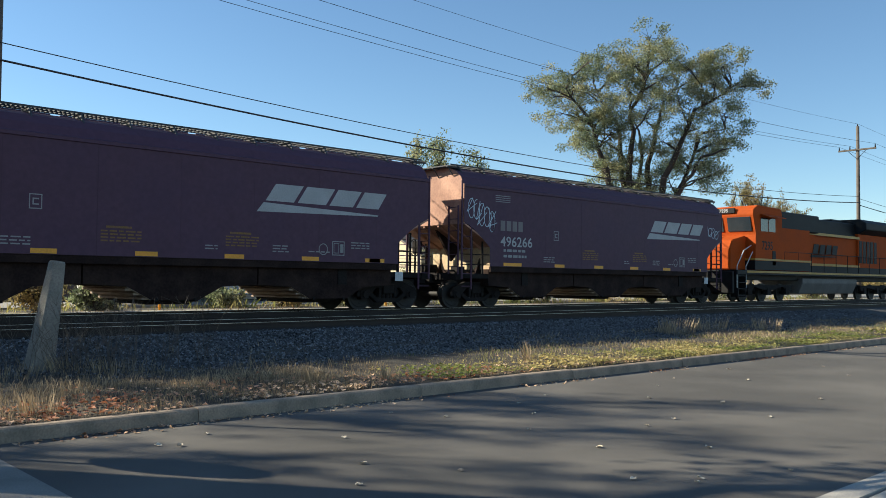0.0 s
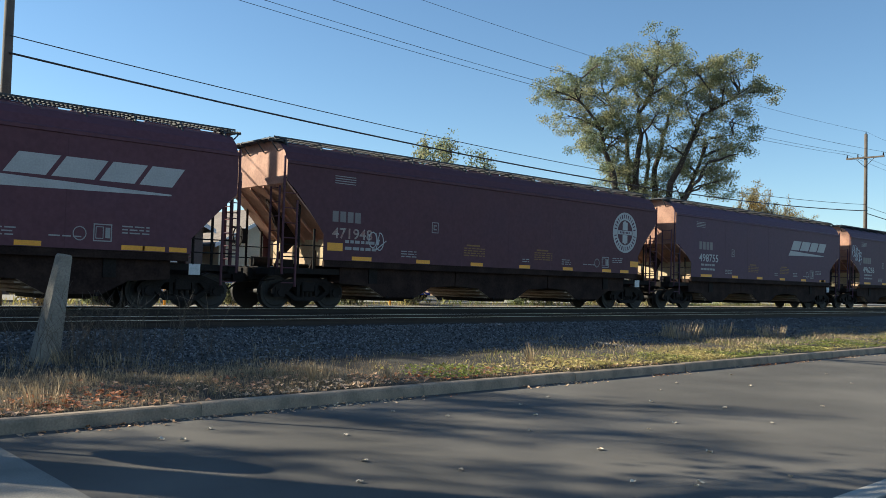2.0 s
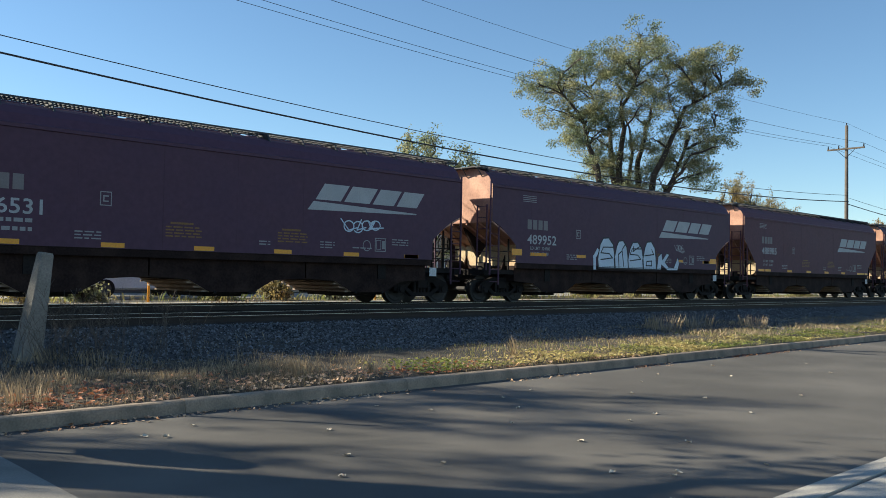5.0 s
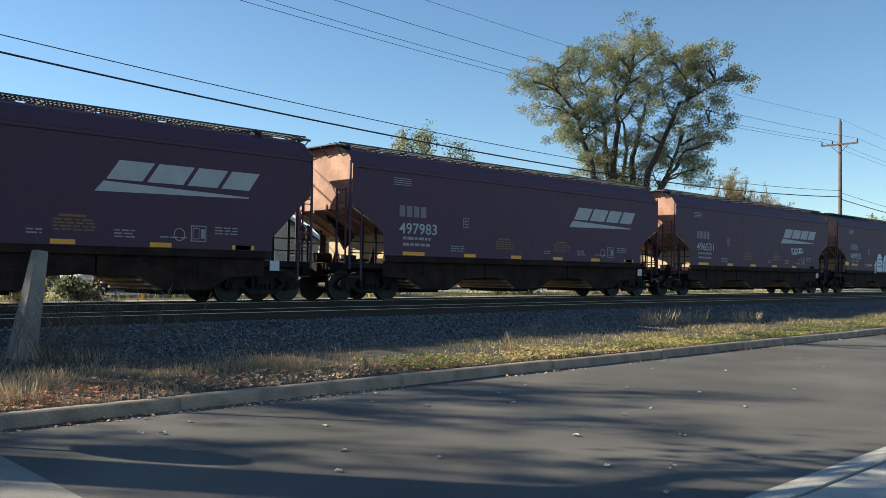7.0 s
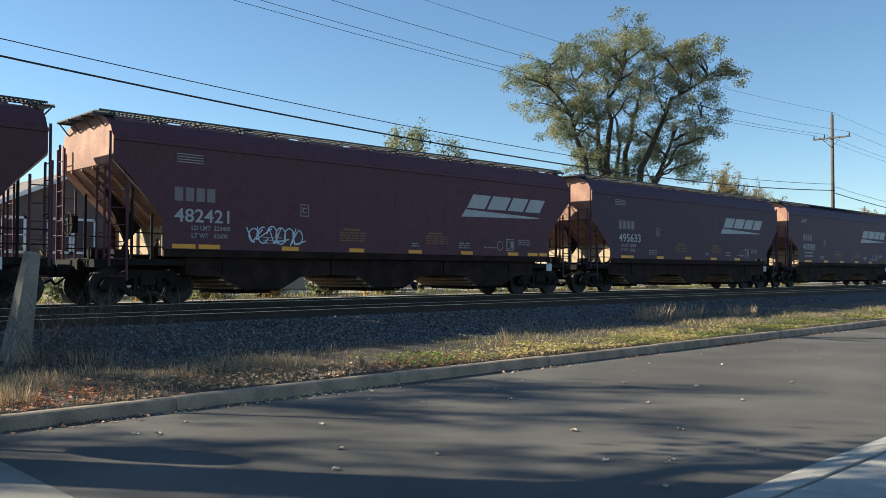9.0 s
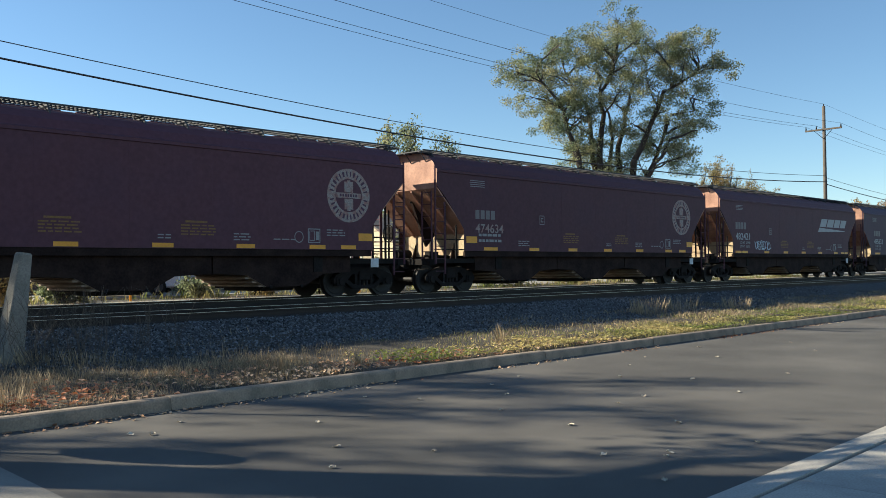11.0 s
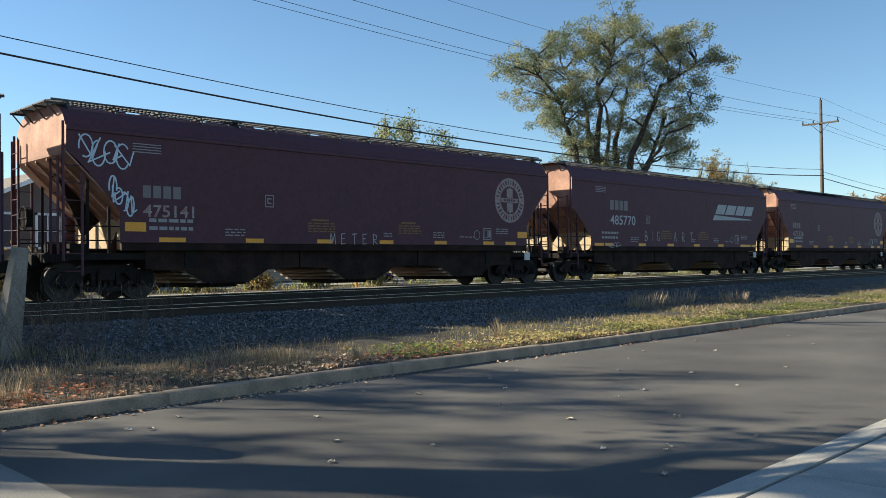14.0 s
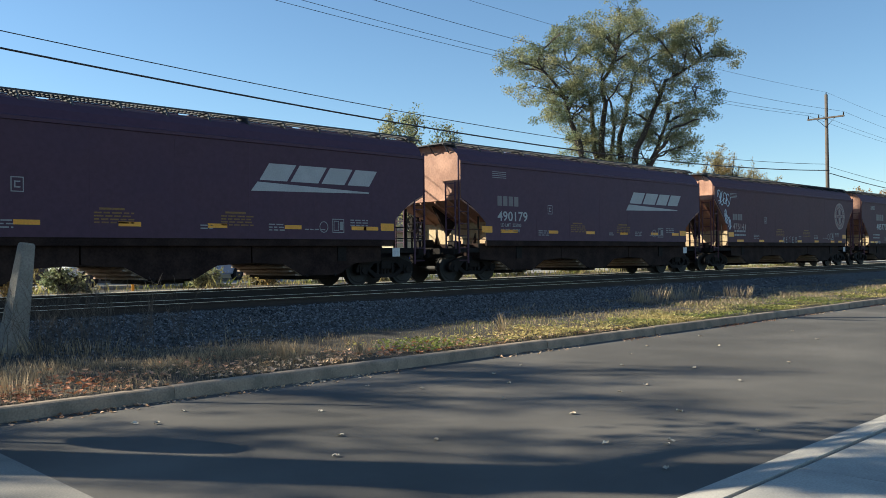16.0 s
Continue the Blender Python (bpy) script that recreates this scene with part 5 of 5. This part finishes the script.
        leafy.append(e + rng.normal(size=(36, 3)) * np.array((0.3, 0.3, 0.28)))
    v, f = leaf_cloud(np.concatenate(leafy), 0.115, rng)
    from_arrays("crown", v, f, M_LEAF, t, "clumped crown of small leaves with gaps")


def round_targets(h, r, zc, n, seed):
    rng = np.random.default_rng(seed)
    out = []
    for _ in range(n):
        d = rng.normal(size=3)
        d /= np.linalg.norm(d)
        d[2] = abs(d[2]) * 1.0 if rng.random() < 0.8 else d[2] * 0.5
        out.append((d[0] * r, d[1] * r, zc + d[2] * (h - zc)))
    return out


big_tree()
tree((31.4, 34.0, -0.6), round_targets(9.0, 2.3, 6.4, 13, 4), (0, 0, 3.0), 8, "small tree with sparse grey-green leaves", M_LEAF, twigs=10, leaves=36, leaf=0.14, spread=1.0, r0=0.2, clump=0.36)
tree((76.5, 39.5, -0.3), round_targets(10.6, 1.9, 6.0, 12, 6), (0, 0, 3.0), 9, "bushy tree with yellow-green autumn leaves", M_LEAF_Y, twigs=16, leaves=30, leaf=0.13, spread=1.5, r0=0.25, clump=0.26, up=1.5)
tree((85.0, 40.0, -0.3), round_targets(9.4, 2.4, 5.5, 12, 7), (0, 0, 3.0), 10, "bushy tree with yellow-green autumn leaves", M_LEAF_Y, twigs=16, leaves=30, leaf=0.13, spread=1.5, r0=0.25, clump=0.26, up=1.5)
tree((117.0, 38.5, -0.3), round_targets(10.4, 4.2, 5.0, 14, 12), (0, 0, 3.0), 11, "rounded tree with orange-brown autumn leaves", leaf_material("orange_leaves", (0.36, 0.19, 0.06), (0.30, 0.2, 0.07)), twigs=12, leaves=60, leaf=0.24, spread=1.6, r0=0.35, clump=0.6)
# trees off to the side whose shade falls across the road
tree((-11.0, 24.7, -0.6), round_targets(15.0, 2.2, 10.5, 11, 31), (0, 0, 4.0), 32, "tall street tree with sparse leaves", M_LEAF, twigs=6, leaves=12, leaf=0.22, spread=1.4, r0=0.25, clump=0.45)
tree((-6.9, 27.65, -0.6), round_targets(15.0, 1.9, 10.5, 13, 21), (0, 0, 4.0), 22, "tall street tree with thinning leaves", M_LEAF, twigs=6, leaves=15, leaf=0.22, spread=1.3, r0=0.3, clump=0.36)
tree((-1.25, 12.0, -0.6), round_targets(13.0, 2.6, 9.5, 10, 25), (0, 0, 5.6), 26, "stout street tree standing in the verge", M_LEAF, twigs=9, leaves=40, leaf=0.2, spread=1.1, r0=0.44, clump=0.4)
tree((-4.6, 28.6, -0.6), round_targets(14.0, 2.6, 10.5, 8, 23), (0, 0, 4.5), 24, "tall street tree with thinning leaves", M_LEAF, twigs=7, leaves=18, leaf=0.22, spread=1.4, r0=0.3, clump=0.5)


def bush(x, y, h, r, seed, mat, label, z=-0.6):
    tree((x, y, z), round_targets(h, r, h * 0.35, 10, seed), (0, 0, 0.15), seed + 1, label, mat, twigs=5, leaves=16, leaf=0.11, spread=r * 0.5, r0=0.05, clump=0.18, name="bush", group="bushes beyond the tracks")


for i, (x, y, h, r) in enumerate(((8.6, 27.5, 1.5, 0.9), (10.6, 28.0, 1.1, 0.6), (15.8, 29.2, 0.9, 0.6), (18.0, 28.4, 1.1, 0.5), (20.6, 28.0, 1.4, 0.5), (24.0, 28.6, 1.3, 0.6), (25.2, 29.4, 1.0, 0.7), (32.2, 29.0, 1.5, 0.8), (34.6, 29.2, 1.5, 0.8), (39.0, 29.0, 1.2, 0.9), (46.0, 29.0, 1.3, 1.0), (54.0, 29.0, 1.3, 1.0), (65.0, 29.0, 1.4, 1.1))):
    bush(x, y, h, r, 40 + i * 3, M_LEAF if i % 3 else M_LEAF_Y, "weedy green bush beside the tracks", -0.25)


def blades(name, n, xr, yr, h, w, mat, seed, label, density=None, lean=0.35, zoff=0.0):
    """Grass blades standing on the verge, as one object."""
    rng = np.random.default_rng(seed)
    x, y = rng.uniform(*xr, n), rng.uniform(*yr, n)
    if density is not None:
        keep = np.array([rng.random() < density(a, b) for a, b in zip(x, y)])
        x, y = x[keep], y[keep]
    n = len(x)
    z = np.array([ground_height(a, b) + 0.05 * noise.noise((a * 0.7, b * 0.7, 0)) for a, b in zip(x, y)]) - 0.02 + zoff
    hh = h * rng.uniform(0.35, 1.25, n) * (0.75 + 0.5 * np.array([noise.noise((a * 0.9, b * 0.9, 9)) for a, b in zip(x, y)]))
    a = rng.uniform(0, 2 * math.pi, n)
    dx, dy = np.cos(a) * w, np.sin(a) * w
    lx, ly = rng.normal(0, lean, n) * hh, rng.normal(0, lean, n) * hh
    v = np.stack([np.stack([x - dx, y - dy, z], 1), np.stack([x + dx, y + dy, z], 1), np.stack([x + lx * 0.4 + dx * 0.6, y + ly * 0.4 + dy * 0.6, z + hh * 0.6], 1), np.stack([x + lx, y + ly, z + hh], 1)], 1).reshape(-1, 3)
    i = np.arange(n) * 4
    f = np.concatenate([np.stack([i, i + 1, i + 2], 1), np.stack([i, i + 2, i + 3], 1)])
    ob = from_arrays(name, v.tolist(), f.tolist(), mat)
    return tagged(ob, label, "grass", kind="stuff")


patch = lambda a, b, s=0.5: 0.5 + 0.9 * noise.noise((a * s, b * s, 4))
blades("dry_grass", 90000, (-2, 14), (9.14, 12.6), 0.14, 0.0018, M_GRASS_DRY, 1, "dry tan grass stubble along the kerb", lambda a, b: patch(a, b) * max(0.1, 1.15 - (b - 9.1) / 3.4) * (1.0 if a < 7.5 else 0.3), lean=0.2)
blades("dead_stalks", 12000, (1, 9), (10.4, 14.3), 0.19, 0.0014, M_GRASS_DRY, 11, "thin dry grass stalks thinning out over the ballast", lambda a, b: patch(a, b, 0.8) * max(0.04, 1.0 - (b - 10.4) / 3.6), lean=0.16)
blades("green_grass", 90000, (8.0, 55), (9.14, 12.6), 0.10, 0.006, M_GRASS, 2, "short green and yellow grass along the kerb", lambda a, b: patch(a, b, 0.35) * min(1, max(0, (a - 8) / 4)) * max(0, 1.2 - (b - 9.1) / 3.2))
blades("pale_grass", 30000, (13, 60), (10.2, 13.6), 0.15, 0.006, M_GRASS_DRY, 3, "pale dry grass beyond the green verge", lambda a, b: patch(a, b, 0.4))
blades("far_weeds", 9000, (2, 70), (24.0, 25.2), 0.28, 0.010, M_GRASS_DRY, 4, "tall dry weeds beyond the tracks", lambda a, b: patch(a, b, 0.5))
blades("far_green_weeds", 6000, (2, 70), (27.6, 30.0), 0.40, 0.014, M_GRASS, 5, "green weeds beyond the tracks", lambda a, b: patch(a + 20, b, 0.4))


def tuft(x, y, h, n, seed, label, r=0.12, mat=None):
    rng = np.random.default_rng(seed)
    v, f = [], []
    for k in range(n):
        a, q = rng.uniform(0, 6.28), r * math.sqrt(rng.random())
        bx, by = q * math.cos(a), q * math.sin(a)
        hh = h * rng.uniform(0.45, 1.1)
        tx, ty = bx + math.cos(a) * hh * rng.uniform(0, 0.45), by + math.sin(a) * hh * rng.uniform(0, 0.45)
        s = len(v)
        v += [(bx - 0.003, by, -0.03), (bx + 0.003, by, -0.03), ((bx + tx) / 2 + 0.003, (by + ty) / 2, hh * 0.6), (tx, ty, hh)]
        f += [(s, s + 1, s + 2), (s, s + 2, s + 3)]
    ob = from_arrays("grass_tuft", v, f, mat or M_GRASS_DRY)
    ob.matrix_basis = pose(x, y, ground_height(x, y))
    tagged(ob, label, "grass tuft", "grass tufts")


for i, (x, y, h, n, r) in enumerate(((11.62, 10.2, 0.42, 40, 0.10), (6.72, 9.85, 0.34, 60, 0.13), (3.1, 9.7, 0.28, 70, 0.2), (8.1, 9.9, 0.2, 50, 0.15), (20.5, 12.7, 0.5, 160, 0.5), (22.6, 12.9, 0.45, 160, 0.5), (25.0, 12.4, 0.4, 120, 0.4), (4.6, 13.0, 0.3, 90, 0.35), (5.2, 12.6, 0.25, 90, 0.45), (3.6, 12.8, 0.25, 80, 0.45))):
    tuft(x, y, h, n, 60 + i, "dry grass tuft standing in the verge", r)


def weed_stalks(x, y, seed):
    rng = np.random.default_rng(seed)
    bm = bmesh.new()
    for _ in range(6):
        h = rng.uniform(0.5, 1.15)
        top = np.array((rng.normal(0, 0.22), rng.normal(0, 0.22), h))
        q = bend((rng.normal(0, 0.1), rng.normal(0, 0.1), -0.05), top, rng, 6, 0.4)
        limb_mesh(bm, q, 0.005, 0.002, 4)
        for _ in range(5):
            k = rng.integers(2, 6)
            e = q[k] + rng.normal(size=3) * np.array((0.12, 0.12, 0.05)) + np.array((0, 0, 0.18))
            limb_mesh(bm, bend(q[k], e, rng, 3, 0.4), 0.003, 0.0015, 3)
    tagged(part("dead_weed", bm, M_POLEWOOD, m=pose(x, y, ground_height(x, y))), "bare dead weed stalks beside the post", "weed", "dead weeds")


for i, (x, y) in enumerate(((4.62, 13.1), (5.1, 12.9), (5.6, 13.3), (4.9, 12.4), (6.1, 13.1), (3.7, 12.9), (4.75, 13.25), (4.8, 12.8), (5.35, 12.6), (4.4, 12.6), (5.9, 12.5), (6.6, 12.8), (4.1, 12.3), (5.2, 13.4))):
    weed_stalks(x, y, 90 + i)


def ground_leaves(name, n, xr, yr, size, mat, seed, label, density, z0=0.03):
    rng = np.random.default_rng(seed)
    x, y = rng.uniform(*xr, n), rng.uniform(*yr, n)
    keep = np.array([rng.random() < density(a, b) for a, b in zip(x, y)])
    x, y = x[keep], y[keep]
    n = len(x)
    z = np.array([(ROAD_Z + 0.004 if b < KERB_Y else ground_height(a, b) + 0.05 * noise.noise((a * 0.7, b * 0.7, 0)) + z0) for a, b in zip(x, y)])
    p = np.stack([x, y, z], 1)
    a = rng.uniform(0, 6.28, n)
    L = size * rng.uniform(0.5, 1.3, n)
    d = np.stack([np.cos(a) * L, np.sin(a) * L, rng.uniform(0, 0.5, n) * L], 1)
    s = np.stack([-np.sin(a) * L * 0.5, np.cos(a) * L * 0.5, rng.uniform(-0.1, 0.6, n) * L], 1)
    v = np.stack([p - d * 0.5, p + s, p + d * 0.5, p - s * (1, 1, -0.6)], 1).reshape(-1, 3)
    i = np.arange(n) * 4
    f = np.concatenate([np.stack([i, i + 1, i + 2], 1), np.stack([i, i + 2, i + 3], 1)])
    tagged(from_arrays(name, v.tolist(), f.tolist(), mat), label, "leaves", kind="stuff")


ground_leaves("leaf_litter", 9000, (-1, 14), (9.13, 11.2), 0.07, M_LITTER, 7, "brown and tan fallen leaves on the verge", lambda a, b: (1.0 if a < 8 else 0.4) * max(0.04, 1.2 - (b - 9.1) / 1.4) * (0.15 + 1.1 * patch(a, b, 0.9)))
ground_leaves("low_green_weeds", 14000, (8.3, 34), (9.14, 10.9), 0.07, M_GRASS, 9, "low leafy green weeds along the kerb", lambda a, b: max(0, 1.5 * patch(a, b, 0.7) - 0.1) * max(0.05, 1.1 - (b - 9.1) / 1.6), 0.06)
ground_leaves("gutter_leaves", 3000, (2, 30), (8.62, 8.94), 0.05, M_LITTER, 8, "dry leaf scraps gathered along the kerb", lambda a, b: max(0, patch(a, b, 0.6) - 0.25) * (1 if b > 8.75 else 0.4), 0.0)


def fallen_leaf(x, y, seed):
    rng = np.random.default_rng(seed)
    bm = bmesh.new()
    L = rng.uniform(0.045, 0.075)
    n = 5
    mid = [bm.verts.new((L * (k / n - 0.5), 0, 0.006 + 0.012 * abs(k / n - 0.5))) for k in range(n + 1)]
    for s in (-1, 1):
        edge = [bm.verts.new((L * (k / n - 0.5), s * L * 0.42 * math.sin(math.pi * (0.08 + 0.84 * k / n)), 0.004 + 0.022 * rng.random())) for k in range(n + 1)]
        for k in range(n):
            bm.faces.new((mid[k], mid[k + 1], edge[k + 1], edge[k]))
    ob = part("fallen_leaf", bm, M_LEAFPALE, m=pose(x, y, ROAD_Z + 0.002, rng.uniform(-8, 8), rng.uniform(-8, 8), rng.uniform(0, 360)))
    tagged(ob, "pale curled fallen leaf on the asphalt", "leaf", "fallen leaves on the road")


M_LEAFPALE = material("pale_dry_leaf", (0.62, 0.54, 0.42), 0.8, var=0.2, scale=8, fine=60, bump=0.2, second=(0.4, 0.25, 0.14), obj_random=0.3)
for i, (x, y) in enumerate(((6.6, 8.05), (6.79, 5.1), (5.05, 5.24), (8.87, 5.58), (4.25, 8.17), (3.6, 7.9), (3.75, 7.75), (8.2, 5.5), (7.6, 4.4), (7.9, 6.9), (10.2, 6.8), (12.6, 7.9), (13.4, 7.0), (5.9, 4.1), (6.2, 3.7), (6.35, 3.75), (9.9, 4.9), (10.6, 5.9), (4.6, 6.0), (5.2, 7.1), (14.8, 8.1), (7.0, 6.2), (11.5, 7.5), (15.5, 6.2), (8.4, 7.6), (4.1, 5.4), (6.9, 7.4), (9.3, 7.9), (12.0, 5.2), (16.8, 7.2), (7.2, 3.4), (5.5, 3.3))):
    fallen_leaf(x, y, 200 + i)


def stones():
    """Crushed ballast stones strewn over the near slope and bed."""
    rng = np.random.default_rng(12)
    n = 46000
    x, y = rng.uniform(1, 38, n), np.where(rng.random(n) < 0.7, rng.uniform(11.7, 15.6, n), rng.uniform(15.0, 19.0, n))
    x = np.where(rng.random(n) < 0.5, 3 + (x - 1) * 0.55, x)
    prof = np.array([(11.0, -0.60), (11.6, -0.59), (12.6, -0.53), (13.6, -0.47), (14.6, -0.32), (15.2, -0.21), (18.4, -0.2), (19.2, -0.2)])
    z = np.interp(y, prof[:, 0], prof[:, 1])
    keep = ((y < 15.3) | (rng.random(n) < 0.3)) & (rng.random(n) < np.where(x < 10, np.clip((y - 11.4) / 2.4, 0.15, 1.0), 1.0)) & (np.abs(y - 16.0) > 0.12) & (np.abs(y - 17.5) > 0.12)
    x, y, z = x[keep], y[keep], z[keep]
    n = len(x)
    base = np.array([(1, 0, 0), (-1, 0, 0), (0, 1, 0), (0, -1, 0), (0, 0, 1), (0, 0, -1)], float)
    tri = np.array([(0, 2, 4), (2, 1, 4), (1, 3, 4), (3, 0, 4), (2, 0, 5), (1, 2, 5), (3, 1, 5), (0, 3, 5)])
    s = rng.uniform(0.012, 0.034, (n, 1, 1)) * rng.uniform(0.6, 1.3, (n, 6, 1))
    a = rng.uniform(0, 6.28, n)
    c, d = np.cos(a), np.sin(a)
    v = base[None] * s + rng.normal(0, 0.006, (n, 6, 3))
    vx = v[:, :, 0] * c[:, None] - v[:, :, 1] * d[:, None]
    vy = v[:, :, 0] * d[:, None] + v[:, :, 1] * c[:, None]
    tilt = rng.normal(0, 0.5, n)[:, None]
    V = np.stack([vx + x[:, None], vy + y[:, None], v[:, :, 2] * 0.8 + vx * tilt * 0.5 + z[:, None] + 0.01], 2).reshape(-1, 3)
    F = (tri[None] + (np.arange(n) * 6)[:, None, None]).reshape(-1, 3)
    tagged(from_arrays("ballast_stones", V.tolist(), F.tolist(), M_STONE), "loose grey crushed ballast stones", "gravel", kind="stuff")


stones()


def far_woods():
    """Far tree line that closes the horizon: clumped leaf masses."""
    rng = np.random.default_rng(31)
    pts = []
    for k in range(170):
        x, y = rng.uniform(-160, 420), rng.uniform(95, 150)
        h, r = rng.uniform(4, 8.5), rng.uniform(3, 6)
        d = rng.normal(size=(160, 3))
        d /= np.linalg.norm(d, axis=1)[:, None]
        pts.append(np.array((x, y, h * 0.5)) + d * np.array((r, r, h * 0.55)) * rng.uniform(0.6, 1.05, (160, 1)))
    v, f = leaf_cloud(np.concatenate(pts), 1.3, rng)
    tagged(from_arrays("far_woods", v, f, M_LEAF_Y), "far line of autumn trees", "woods", kind="stuff")


far_woods()


def motions():
    """The train rolls past at an even pace, its wheels turning."""
    drift = ((0, -0.047), (4, 0.039), (8, 0.02), (12, -0.034), (16, -0.02))
    for ob, x in train:
        walk(ob, [(t, pose(x + SPEED * t + d, TRACK_Y, 0)) for t, d in drift])
    ticks = [i / FPS for i in range(16 * FPS + 1)]
    for ob, x in train:
        for truck in ob.children:
            if truck.name.startswith("truck"):
                for w in truck.children:
                    if w.name.startswith("wheelset"):
                        px = w.matrix_basis.translation.x
                        walk(w, [(t, pose(px, 0, AXLE, 0, math.degrees(SPEED * t / AXLE) % 360.0, 0)) for t in ticks])


motions()
